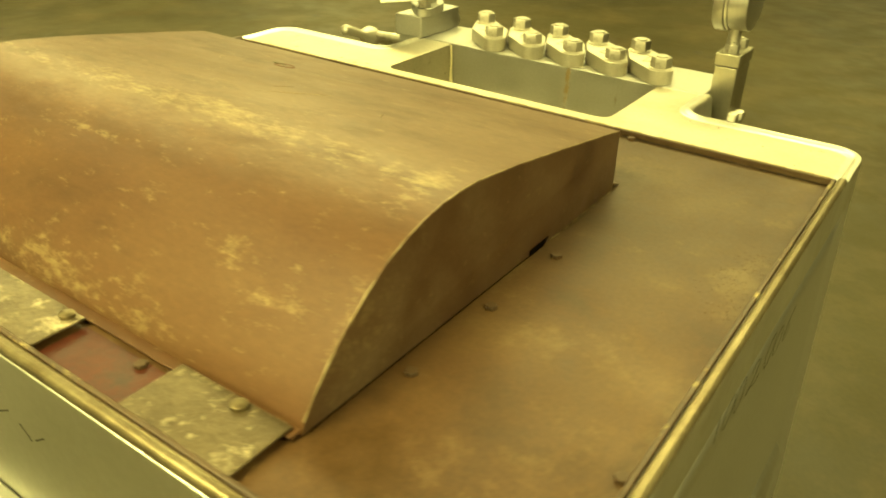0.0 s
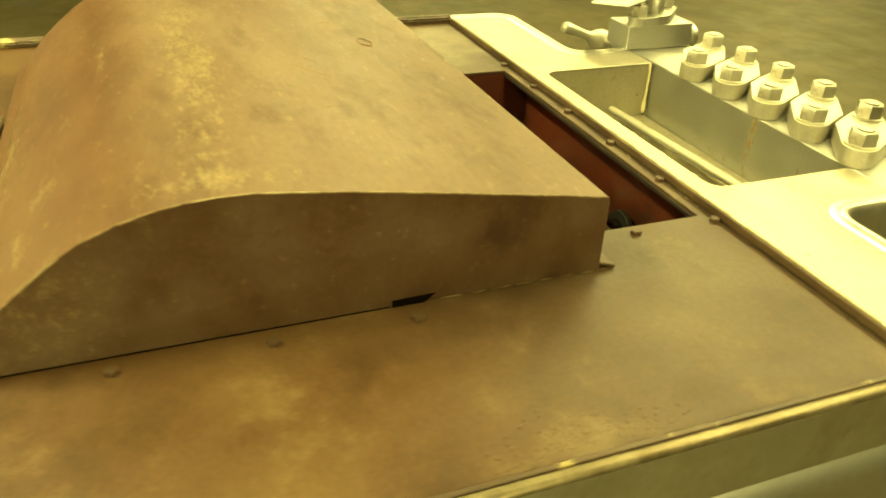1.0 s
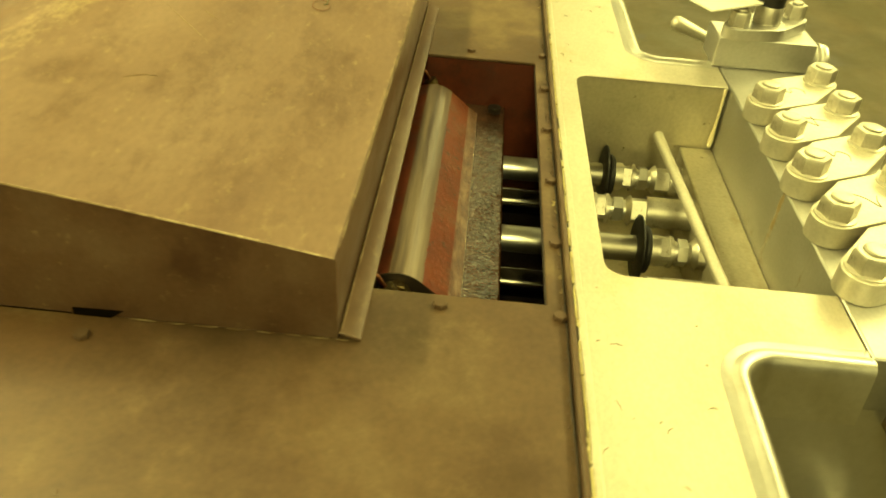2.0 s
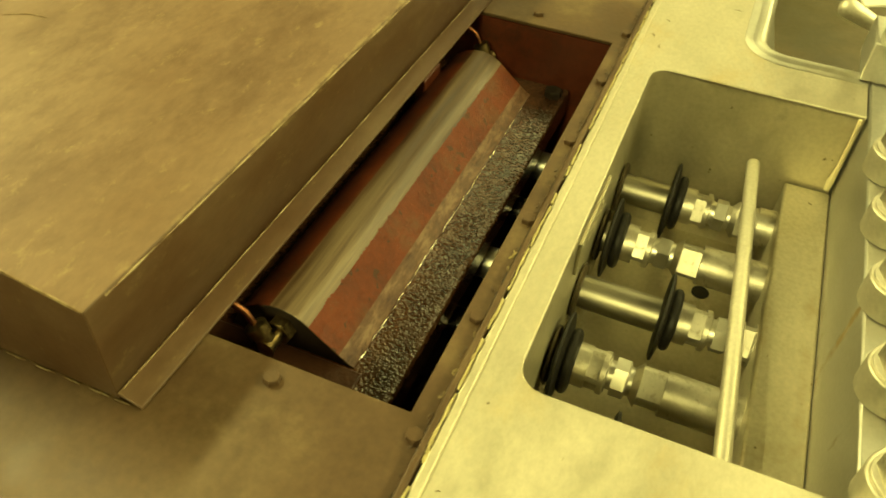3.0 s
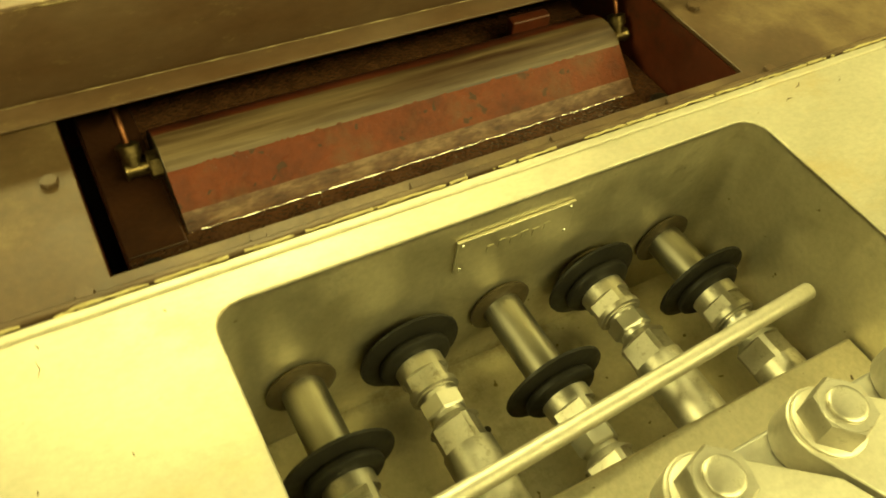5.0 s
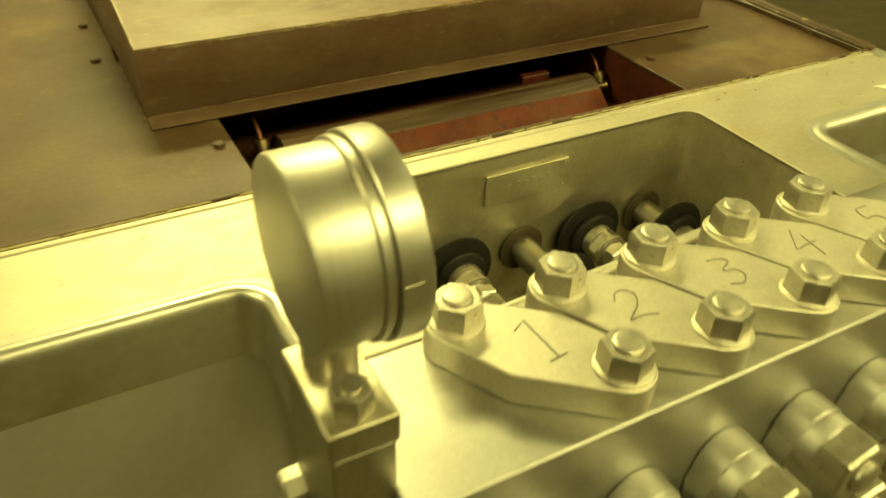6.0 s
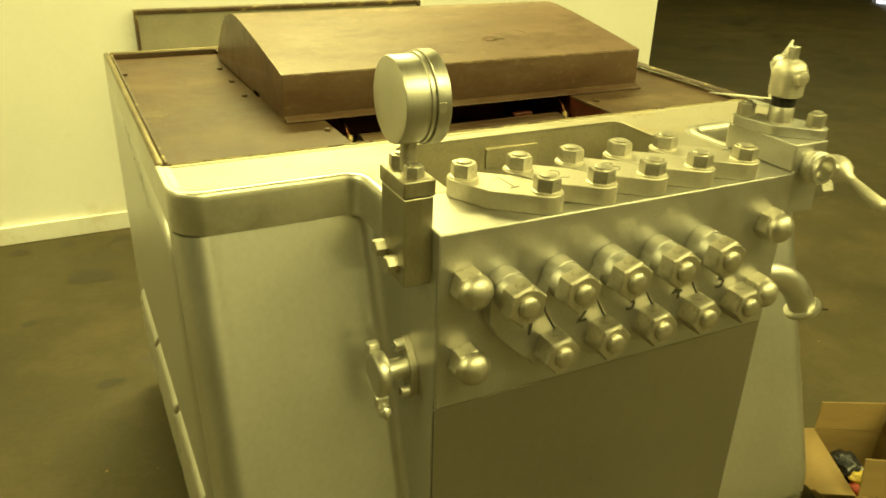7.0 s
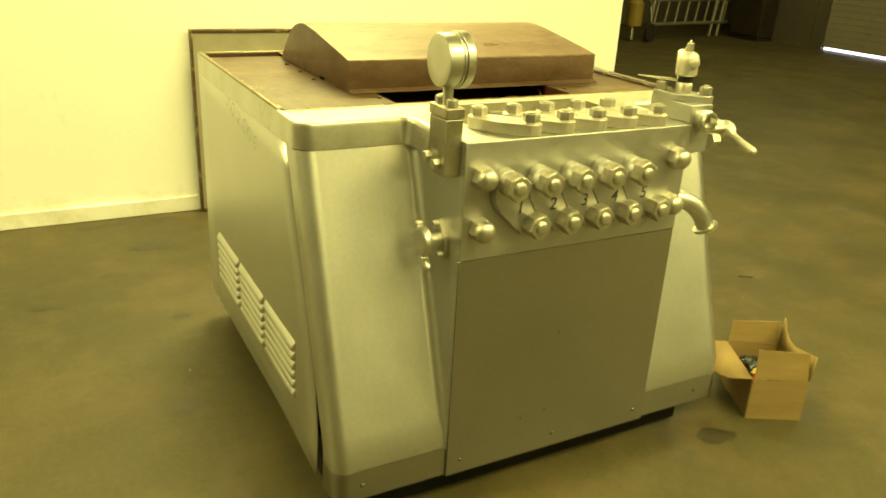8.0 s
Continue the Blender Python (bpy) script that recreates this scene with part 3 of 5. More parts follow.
part("middle_panel", bm, SHADED_STEEL, machine, "plain stainless middle front panel", bevel=0.0003, seg=1)

# side and back sheets


def side_sheet(x, lo, hi):
    prof = [(front_y(0.12) + 0.104, 0.122)] + [(front_y(z) + d, z) for z, d in ((0.19, 0.098), (0.3, 0.089), (0.6, 0.088), (0.8, 0.088), (0.9702, 0.088))] + [(YB, 0.9702), (YB, 0.122)]
    return side_prism(B(), prof, lo, hi)


def smooth01(v):
    v = min(max(v, 0.0), 1.0)
    return v * v * (3 - 2 * v)


def sprung_sheet():
    """The louvred side sheet, its lower front corner sprung away from the frame."""
    bm = B()
    rows = []
    for i in range(15):
        z = 0.122 + (0.9702 - 0.122) * i / 14
        y0 = front_y(z) + 0.088 + 0.026 * smooth01((0.40 - z) / 0.28)
        row = []
        for k in range(13):
            y = y0 + (YB - y0) * k / 12
            row.append(Vector((XL - 0.001 - 0.010 * smooth01((0.42 - z) / 0.30) * smooth01((0.42 - y) / 0.50), y, z)))
        rows.append(row)
    return strip(bm, rows)


left = part("side_panel", sprung_sheet(), STEEL, machine, "stainless side sheet with three louvred vents, sprung at its lower corner", thick=0.003)
part("side_panel", side_sheet(XR, XR - 0.004, XR + 0.001), STEEL, machine, "stainless side sheet", bevel=0.0015)
back = B()
box(back, XL + 0.005, XR - 0.005, YB - 0.006, YB - 0.002, 0.10, 0.968)
back = part("back_panel", back, STEEL, machine, "stainless back sheet")
bm = B()
box(bm, XL + 0.004, XR - 0.004, YB - 0.001, YB + 0.024, 0.765, 0.777)
part("ledge", bm, STEEL, back, "narrow folded ledge", bevel=0.003)


def louvre(y0, y1):
    """Pressed vent blades lapping one over the other, with rounded ends."""
    bm = B()
    for k in range(6):
        z = -0.085 + 0.0295 * k
        rows = []
        for f, d in ((0, 0.0), (0.006, 0.55), (0.016, 0.85), (0.034, 1.0), (0.5, 1.0), (0.966, 1.0), (0.984, 0.85), (0.994, 0.55), (1, 0.0)):
            y, d = y0 + (y1 - y0) * f, d * 0.013
            rows.append([Vector((0, y, z + 0.0290)), Vector((-d * 0.45, y, z + 0.0235)), Vector((-d * 0.85, y, z + 0.0135)), Vector((-d, y, z + 0.006)), Vector((-d * 0.85, y, z + 0.0015)), Vector((0, y, z))])
        strip(bm, rows)
    return bm


for y0, y1 in ((0.182, 0.474), (0.494, 0.774), (0.794, 1.084)):
    part("vent", louvre(y0, y1), STEEL, left, "pressed louvre vent", (XL - 0.001, 0, 0.335))

# deck: front shelf of the top, wrapped down at the front, with the open well and two corner notches
NY = 0.150
WX0, WX1, WY0, WY1 = -0.209, 0.304, 0.0225, 0.263
front_edge = (arc(XL + 0.05, NY + 0.05, 0.05, 180, 270, 6) + arc(WL - 0.012 - 0.035, NY - 0.035, 0.035, 90, 0, 6) + [(WL - 0.012, 0.022), (WX0, 0.022)]
              + arc(WX0 + 0.022, WY1 - 0.022, 0.022, 180, 90, 5) + arc(WX1 - 0.022, WY1 - 0.022, 0.022, 90, 0, 5) + [(WX1, 0.022), (WR + 0.012, 0.022)] + arc(WR + 0.012 + 0.035, NY - 0.035, 0.035, 180, 90, 6) + arc(XR - 0.05, NY + 0.05, 0.05, 270, 360, 6))
deck_outline = front_edge + [(XR, 0.299), (XL, 0.299)]
well_hole = [(WX0, WY0), (WX1, WY0)] + arc(WX1 - 0.022, WY1 - 0.022, 0.022, 0, 90, 5) + arc(WX0 + 0.022, WY1 - 0.022, 0.022, 90, 180, 5)
bm = slab(B(), deck_outline, ZD - 0.006, ZD)
deck = part("deck", bm, DECK, machine, "bright stainless top deck", bevel=0.0045, seg=4)
bm = B()
rng = random.Random(77)
for k in range(26):
    x, y = (rng.uniform(XL + 0.05, WX0 - 0.02), rng.uniform(0.17, 0.285)) if k % 3 else (rng.uniform(WX1 + 0.03, XR - 0.05), rng.uniform(0.18, 0.285))
    a, w = rng.uniform(0, 3.1), rng.uniform(0.002, 0.012)
    tube(bm, [(x, y, ZD), (x + w * 0.5 * math.cos(a), y + w * 0.5 * math.sin(a), ZD + 0.0002), (x + w * math.cos(a + 0.3), y + w * math.sin(a + 0.3), ZD)], [0.0002, rng.uniform(0.0003, 0.0007), 0.0002], 5)
tagged(part("scratches", bm, RUST, deck, "small brown scratches and specks"), "", "", "", "stuff")
# apron: a raised lip along the deck's outer edge, rolled over and folded down
rows = [(ZD + 0.0002, -0.0225), (ZD + 0.0007, -0.0215), (ZD + 0.0005, -0.0135), (ZD + 0.0012, -0.0115), (ZD + 0.0033, -0.0080), (ZD + 0.0041, -0.0040), (ZD + 0.0036, 0.0000), (ZD + 0.0012, 0.0035),
        (ZD - 0.0035, 0.0058), (ZD - 0.0100, 0.0070), (ZD - 0.030, 0.0092), (0.9715, 0.0128), (0.9710, 0.0085)]


def apron(edge, swell, head, tail):
    """The deck's outer edge rolled over and folded down, along one run of its outline; swell is how far each point stands out."""
    bm = B()
    grid = []
    for z, o in rows:
        row = []
        for i, (x, y) in enumerate(edge):
            a, b = Vector(edge[max(i - 1, 0)]), Vector(edge[min(i + 1, len(edge) - 1)])
            t = (b - a).normalized()
            d = o if o < 0 else o * swell[i]
            row.append(Vector((x + t.y * d, y - t.x * d, z)))
        side = o if o < 0 else o * 0.12
        grid.append([Vector((p[0] + p[2] * side, p[1], z)) for p in head] + row + [Vector((p[0] + p[2] * side, p[1], z)) for p in tail])
    return strip(bm, grid)


edge_l = arc(XL + 0.05, NY + 0.05, 0.05, 180, 270, 8) + arc(WL - 0.012 - 0.035, NY - 0.035, 0.035, 90, 0, 8) + [(WL - 0.012, 0.022)]
edge_r = [(WR + 0.012, 0.022)] + arc(WR + 0.012 + 0.035, NY - 0.035, 0.035, 180, 90, 8) + arc(XR - 0.05, NY + 0.05, 0.05, 270, 360, 8)
swell = [min(1, 0.12 + 0.11 * k) for k in range(len(edge_l))]
part("apron", apron(edge_l, swell, [(XL, YB, -1)], []), APRON, deck, "rolled and folded deck edge")
part("apron", apron(edge_r, swell[::-1], [], [(XR, YB, 1)]), APRON, deck, "rolled and folded deck edge")
# folded lip along the deck's back edge
bm = B()
box(bm, XL + 0.021, XR - 0.021, 0.2895, 0.2985, ZD - 0.003, ZD + 0.0020)
part("back_lip", bm, DECK, deck, "folded lip along the deck's back edge", bevel=0.002, seg=3)
# raised edge round the brown plate
bm = B()
box(bm, XL, XL + 0.014, 0.299, YB, 0.955, 1.0445)
box(bm, XL + 0.0142, XR - 0.0142, YB - 0.014, YB, 1.030, 1.0445)
part("edge_bead", bm, EDGE, deck, "worn brassy edge bead", bevel=0.005, seg=3)
bm = B()
box(bm, XL + 0.0142, XR - 0.0142, YB - 0.012, YB - 0.0005, 0.955, 1.0297)
part("back_apron", bm, STEEL, deck, "folded back edge", bevel=0.0015)
bm = B()
box(bm, XR - 0.014, XR, 0.299, YB, 0.955, 1.0445)
part("edge_bead", bm, RIM, deck, "dark brown painted edge bead", bevel=0.005, seg=3)

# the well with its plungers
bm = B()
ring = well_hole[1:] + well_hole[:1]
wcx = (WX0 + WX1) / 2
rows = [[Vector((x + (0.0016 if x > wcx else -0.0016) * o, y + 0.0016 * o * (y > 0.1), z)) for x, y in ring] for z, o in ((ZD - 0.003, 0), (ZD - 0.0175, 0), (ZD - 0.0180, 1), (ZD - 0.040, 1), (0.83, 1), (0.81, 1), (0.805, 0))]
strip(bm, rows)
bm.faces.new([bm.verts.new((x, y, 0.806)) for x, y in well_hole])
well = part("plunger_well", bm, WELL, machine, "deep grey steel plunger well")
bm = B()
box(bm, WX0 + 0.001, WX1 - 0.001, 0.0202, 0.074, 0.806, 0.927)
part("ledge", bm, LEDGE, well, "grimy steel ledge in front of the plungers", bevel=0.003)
bm = B()
lathe(bm, (0, 0, 0), (0, 0, 1), [(0, 0.011), (0.001, 0.011)], 16)
part("drain_hole", bm, RUBBER, well, "dark drain hole", (0.195, 0.128, 0.8065))
bm = B()
lathe(bm, (0, 0, 0), (0, 0, 1), [(0, 0.004), (0.002, 0.003)], 10)
part("dirt_spot", bm, DARK, well, "", (0.005, 0.186, 0.8062))

ROD_Z = 0.89


def flat_bar(bm, rings, turn):
    """A turned bar along -y of (distance, radius, flats): flats below 1 mill four faces at that share of the radius."""
    n, loops = 48, []
    for d, r, f in rings:
        loop = []
        for k in range(n):
            a = 2 * math.pi * k / n
            u, w = min(max(r * math.cos(a), -r * f), r * f), min(max(r * math.sin(a), -r * f), r * f)
            loop.append(bm.verts.new((u * math.cos(turn) - w * math.sin(turn), -d, u * math.sin(turn) + w * math.cos(turn))))
        loops.append(loop)
    for a, b in zip(loops, loops[1:]):
        for k in range(n):
            bm.faces.new((a[k], a[(k + 1) % n], b[(k + 1) % n], b[k]))
    bm.faces.new(loops[0][::-1])
    bm.faces.new(loops[-1])
    return bm


for i, dy in enumerate((0.185, 0.256, 0.172, 0.253, 0.202)):
    x = -0.150 + 0.1 * i
    bm = B()
    lathe(bm, (0, 0.262, 0), (0, -1, 0), [(0, 0.0190), (0.262 - dy, 0.0190), (0.262 - dy + 0.0190, 0.0186), (0.262 - dy + 0.0195, 0.0145), (0.262 - dy + 0.060, 0.0145)], 28)
    rod = part("plunger", bm, ROD, machine, "polished steel plunger rod with black rubber disc", (x, 0, ROD_Z))
    bm = B()
    lathe(bm, (0, 0, 0), (0, -1, 0), [(0, 0.031), (0.003, 0.032), (0.005, 0.0285), (0.005, 0.021)], 28)
    part("bore_ring", bm, BORE, rod, "dark bore ring", (x, 0.2625, ROD_Z))
    bm = B()
    lathe(bm, (0, 0, 0), (0, -1, 0), [(0, 0.022), (0.001, 0.044), (0.0030, 0.0490), (0.0055, 0.0485), (0.0075, 0.0400), (0.0090, 0.0310), (0.0105, 0.0335), (0.0130, 0.0345), (0.0165, 0.0340), (0.0190, 0.0310), (0.0200, 0.0240)], 32)
    part("rubber_disc", bm, RUBBER, rod, "black rubber splash disc", (x, dy, ROD_Z))
    # turned sleeve with wrench flats, lock nut on a thin neck, coupling that runs into the ledge
    d = dy - 0.0205
    bm = B()
    flat_bar(bm, [(0, 0.0225, 1), (0.013, 0.0225, 1), (0.0132, 0.0225, 0.80), (0.026, 0.0225, 0.80), (0.0262, 0.0225, 1), (0.0315, 0.0225, 1), (0.0325, 0.0190, 1), (0.0335, 0.0190, 1)], 0.25 + 0.2 * i)
    part("sleeve", mesh_of("sleeve", bm, NUT, 28), NUT, rod, "", (x, d, ROD_Z))
    bm = B()
    lathe(bm, (0, 0, 0), (0, -1, 0), [(0, 0.0150), (0.026, 0.0150)], 24)
    part("neck", bm, CHROME, rod, "", (x, d - 0.0330, ROD_Z))
    bm = B()
    hexagon(bm, (0, 0, 0), (0, -1, 0), 0.0145, 0.0200, 0.52 + 0.3 * i)
    part("hex_nut", mesh_of("hex_nut", bm, CHROME, 25), CHROME, rod, "", (x, d - 0.0385, ROD_Z))
    c = d - 0.0575 - 0.0722
    bm = B()
    flat_bar(bm, [(0, 0.0155, 1), (0.006, 0.0222, 1), (0.0075, 0.0232, 1), (0.0077, 0.0232, 0.78), (min(0.030, c - 0.004), 0.0232, 0.78), (min(0.0305, c - 0.003), 0.0232, 1), (c, 0.0232, 1)], 0.35 + 0.2 * i)
    part("coupling", mesh_of("coupling", bm, NUT, 28), NUT, rod, "polished coupling with wrench flats", (x, d - 0.0575, ROD_Z))

# loose drip pipe across the well, with its corroded elbow
bm = B()
cyl(bm, (WX0 + 0.02, 0.092, 0.956), (0.278, 0.119, 0.956), 0.0078, 18)
pipe = part("drip_pipe", bm, CAST, machine, "thin steel pipe across the well")
bm = B()
tube(bm, [(WX0 + 0.001, 0.135, 0.945), (WX0 + 0.012, 0.125, 0.952), (WX0 + 0.017, 0.112, 0.956), (WX0 + 0.02, 0.1, 0.956)], [0.0105, 0.011, 0.0105, 0.0095], 12)
part("elbow", bm, VERDIGRIS, pipe, "green corroded elbow")
bm = B()
hexagon(bm, (WX0 + 0.018, 0.0918, 0.956), (1, 0.06, 0), 0.016, 0.0135)
part("union_nut", bm, RUST, pipe, "rusty union nut")

# maker's plate riveted to the back wall of the well
bm = B()
box(bm, -0.010, 0.108, 0.2610, 0.2642, 0.968, 1.009)
tag = part("name_plate", bm, WELL, machine, "small riveted steel plate with stamped characters", bevel=0.0006)
for x in (-0.005, 0.103):
    for z in (0.973, 1.004):
        bm = B()
        lathe(bm, (0, 0, 0), (0, -1, 0), [(0, 0.0016), (0.001, 0.0008)], 8)
        part("rivet", bm, CHROME, tag, "", (x, 0.2610, z))
for k in range(6):
    bm = B()
    box(bm, 0, 0.006, -0.0006, 0, 0, 0.008)
    part("stamped_bar", bm, WELL, tag, "", (0.020 + 0.0115 * k, 0.2611, 0.984 + 0.002 * (k % 2)))

# dried sealant runs in the front corner of the well
bm = B()
tube(bm, [(WX1 - 0.004, 0.028, 1.034), (WX1 - 0.005, 0.027, 1.0), (WX1 - 0.004, 0.027, 0.965), (WX1 - 0.005, 0.028, 0.945), (WX1 - 0.005, 0.028, 0.934)], [0.002, 0.002, 0.0025, 0.0045, 0.003], 8)
part("sealant_run", bm, DRIP, well, "dried cream sealant run")
# ---------------------------------------------------------------- cylinder block
bm = B()
box(bm, WL, WR, YF - 0.002, 0.020, 0.740, ZD + 0.001)
block = part("cylinder_block", bm, BLOCK, machine, "machined solid steel cylinder block", bevel=0.0025)

# slanting caps on top, each with two nuts
ax = Vector((0.087, -0.102))
L = ax.length
u, v = ax / L, Vector((-ax.y, ax.x)) / L
pts = [p for c in (Vector((0, 0)), ax) for p in arc(c.x, c.y, 0.0265, 0, 360, 20)]
for s, w in ((0.56, 0.0420),):
    for sg in (1, -1):
        q = u * (L * (s if sg > 0 else 1 - s)) + v * (w * sg)
        pts.append((q.x, q.y))
cap_mesh = mesh_of("valve_cap", slab(B(), hull(pts), 0, 0.029), CAST)
bm = B()
lathe(bm, (0, 0, 0), (0, 0, 1), [(0, 0.0235), (0.002, 0.0235), (0.003, 0.022)], 24)
washer = mesh_of("washer", bm, CAST)
bm = B()
hexagon(bm, (0, 0, 0), (0, 0, 1), 0.020, 0.0215, 0.3, 0.17)
nut_top = mesh_of("nut", bm, NUT, 25)
bm = B()
lathe(bm, (0, 0, 0), (0, 0, 1), [(0, 0.0126), (0.0026, 0.0124), (0.0033, 0.0116), (0.0036, 0.0090), (0.0038, 0.002)], 24)
stud_top = mesh_of("stud", bm, NUT)
bm = B()
lathe(bm, (0, 0, 0), (0, 0, 1), [(0, 0.0144), (0.0004, 0.0141), (0.0005, 0.0127)], 24)
grime_ring = mesh_of("grime_ring", bm, BORE)
# pencilled figures 1 to 5, as strokes
PENCIL = ([[(0.035, -0.032), (0.048, -0.024), (0.050, -0.072)], [(0.041, -0.073), (0.058, -0.071)]],
          [[(0.030, -0.038), (0.036, -0.030), (0.046, -0.029), (0.051, -0.038), (0.044, -0.050), (0.028, -0.062), (0.040, -0.062), (0.053, -0.066)]],
          [[(0.040, -0.030), (0.052, -0.031), (0.058, -0.038), (0.044, -0.046), (0.056, -0.051), (0.057, -0.060), (0.048, -0.067), (0.036, -0.064)]],
          [[(0.048, -0.028), (0.030, -0.053), (0.058, -0.050)], [(0.052, -0.038), (0.048, -0.070)]],
          [[(0.055, -0.030), (0.039, -0.031), (0.036, -0.046), (0.048, -0.046), (0.053, -0.056), (0.046, -0.066), (0.035, -0.066)]])
for i in range(5):
    x = (i - 2) * 0.1
    cap = part("valve_cap", cap_mesh, CAST, machine, "slanting steel valve cap marked with a pencilled number", (x, 0, ZD + 0.0015), bevel=0.0025)
    for px, py in ((x, 0.0), (x + ax.x, ax.y)):
        part("washer", washer, CAST, cap, "", (px, py, ZD + 0.0305))
        part("nut", nut_top, NUT, cap, "", (px, py, ZD + 0.0335))
        part("stud", stud_top, CHROME, cap, "", (px, py, ZD + 0.0535))
        part("grime_ring", grime_ring, BORE, cap, "", (px, py, ZD + 0.0534))
    bm = B()
    for line in PENCIL[i]:
        tube(bm, eased([(px, py, 0.0) for px, py in line]) if i in (1, 2, 4) else [(px, py, 0.0) for px, py in line], 0.0007, 5)
    part("number", bm, SCRIBE, cap, "pencilled number", (x, 0, ZD + 0.0307))

# front caps: bossed upper bolt and lower bolt on an S-shaped clamp plate
uz, lz = 0.938, 0.829


def s_plate():
    """Outline of the clamp plate in the front plane, (x, z) from the upper bolt; neighbours leave a narrow gap."""
    bend = [(0.0290, 0.004), (0.0345, -0.012), (0.0490, -0.026), (0.0625, -0.046), (0.0790, -0.076), (0.0990, -0.096), (0.1160, -0.108)]
    top = arc(0, 0.004, 0.029, 12, 168, 10)
    left_side = [(-0.0290, 0.004), (-0.0345, -0.014), (-0.0330, -0.044), (-0.0160, -0.074), (0.0040, -0.094), (0.0260, -0.116)]
    bottom = arc(0.077, -0.111, 0.039, 205, 355, 10)
    return top + left_side + bottom + bend[6::-1]


sp = s_plate()
bm = slab(B(), sp, 0, 0.027)
for vtx in bm.verts:
    vtx.co = Vector((vtx.co.x, -vtx.co.z, vtx.co.y))
clamp_mesh = mesh_of("clamp_plate", bm, BLOCK)
bm = B()
lathe(bm, (0, 0, 0), (0, -1, 0), [(0, 0.0300), (0.042, 0.0300), (0.0435, 0.0290)], 32)
boss_mesh = mesh_of("boss", bm, BLOCK)
bm = B()
hexagon(bm, (0, 0, 0), (0, -1, 0), 0.029, 0.0338, 0.35)
nut_up = mesh_of("nut", bm, NUT, 25)
bm = B()
hexagon(bm, (0, 0, 0), (0, -1, 0), 0.038, 0.0325, 0.2)
nut_low = mesh_of("nut", bm, NUT, 25)
bm = B()
lathe(bm, (0, 0, 0), (0, -1, 0), [(0, 0.0165), (0.004, 0.0165), (0.0068, 0.0140), (0.0082, 0.009), (0.0086, 0.003)], 24)
stud_front = mesh_of("stud", bm, NUT)
for i in range(5):
    x = -0.197 + 0.0965 * i
    fc = part("front_clamp", clamp_mesh, BLOCK, machine, "S-shaped steel clamp plate with two large nuts and a marked number", (x, YF - 0.0025, uz), bevel=0.003)
    part("boss", boss_mesh, BLOCK, fc, "", (x, YF - 0.004, uz))
    part("nut", nut_up, NUT, fc, "", (x, YF - 0.0478, uz))
    part("stud", stud_front, CHROME, fc, "", (x, YF - 0.0768, uz))
    xl = x + 0.079
    part("nut", nut_low, NUT, fc, "", (xl, YF - 0.0298, lz))
    part("stud", stud_front, CHROME, fc, "", (xl, YF - 0.0680, lz))
    me = text_mesh("number", str(i + 1), 0.046, INK, pose(0, 0, 0, 90, 0, 0), shear=0.1, thin=-0.004)
    part("number", me, INK, fc, "hand-marked black number", (x + 0.037, YF - 0.0302, uz - 0.066))

# acorn nuts at the corners of the block
bm = B()
lathe(bm, (0, 0, 0), (0, -1, 0), [(0, 0.0300), (0.025, 0.0300), (0.0285, 0.0262)], 6, 0.25)
acorn_hex = mesh_of("acorn_nut", bm, NUT, 25)
bm = B()
lathe(bm, (0, 0, 0), (0, -1, 0), [(0, 0.0272), (0.005, 0.0270), (0.011, 0.0246), (0.0170, 0.0196), (0.0212, 0.0115), (0.0228, 0.003)], 28)
acorn_dome = mesh_of("dome", bm, NUT)
for x, z in ((-0.258, 0.953), (-0.256, 0.823), (0.343, 0.952), (0.343, 0.823)):
    a = part("acorn_nut", acorn_hex, NUT, machine, "domed acorn nut", (x, YF - 0.002, z), bevel=0.001)
    part("dome", acorn_dome, CHROME, a, "", (x, YF - 0.0292, z))

# ---------------------------------------------------------------- pressure gauge on its column
CX0, CX1, CY0, CY1 = -0.346, -0.3015, -0.104, -0.020
bm = B()
box(bm, CX0, CX1, CY0, CY1, 0.950, 1.086)
column = part("gauge_column", bm, COLUMN, machine, "upright steel block that carries the pressure gauge", bevel=0.002)
bm = B()
box(bm, CX0 - 0.002, CX1 + 0.002, CY0 - 0.002, CY1 + 0.002, 1.0875, 1.112)
part("flange", bm, COLUMN, column, "", bevel=0.002)
for y in (CY0 + 0.016, CY1 - 0.014):
    bm = B()
    hexagon(bm, (0, 0, 0), (0, 0, 1), 0.017, 0.0145, 0.4)
    lathe(bm, (0, 0, 0.017), (0, 0, 1), [(0, 0.007), (0.003, 0.0065)], 14)
    part("bolt", bm, NUT, column, "", (-0.325, y, 1.112))
for y, z in ((-0.018, 0.985), (-0.062, 0.977)):
    bm = B()
    hexagon(bm, (0, 0, 0), (-1, 0, 0), 0.016, 0.0135, 0.2)
    part("bolt", bm, NUT, column, "", (CX0, y - 0.012, z))
GX, GY, GZ = -0.348, -0.054, 1.213
bm = B()
lathe(bm, (-0.319, GY, 1.112), (0, 0, 1), [(0, 0.0125), (0.004, 0.012), (0.05, 0.012)], 20)
stem = part("pressure_gauge", bm, NUT, machine, "round brushed steel pressure gauge on a short stem")
bm = B()
lathe(bm, (GX, GY, GZ), (1, 0, 0), [(0, 0.030), (0.0001, 0.0565), (0.0008, 0.0585), (0.0028, 0.0595), (0.0355, 0.0595), (0.0360, 0.0615), (0.0365, 0.0622), (0.0405, 0.0622), (0.0408, 0.0606), (0.0430, 0.0606)], 72)
part("case", bm, GAUGE, stem, "brushed steel gauge case")
bm = B()
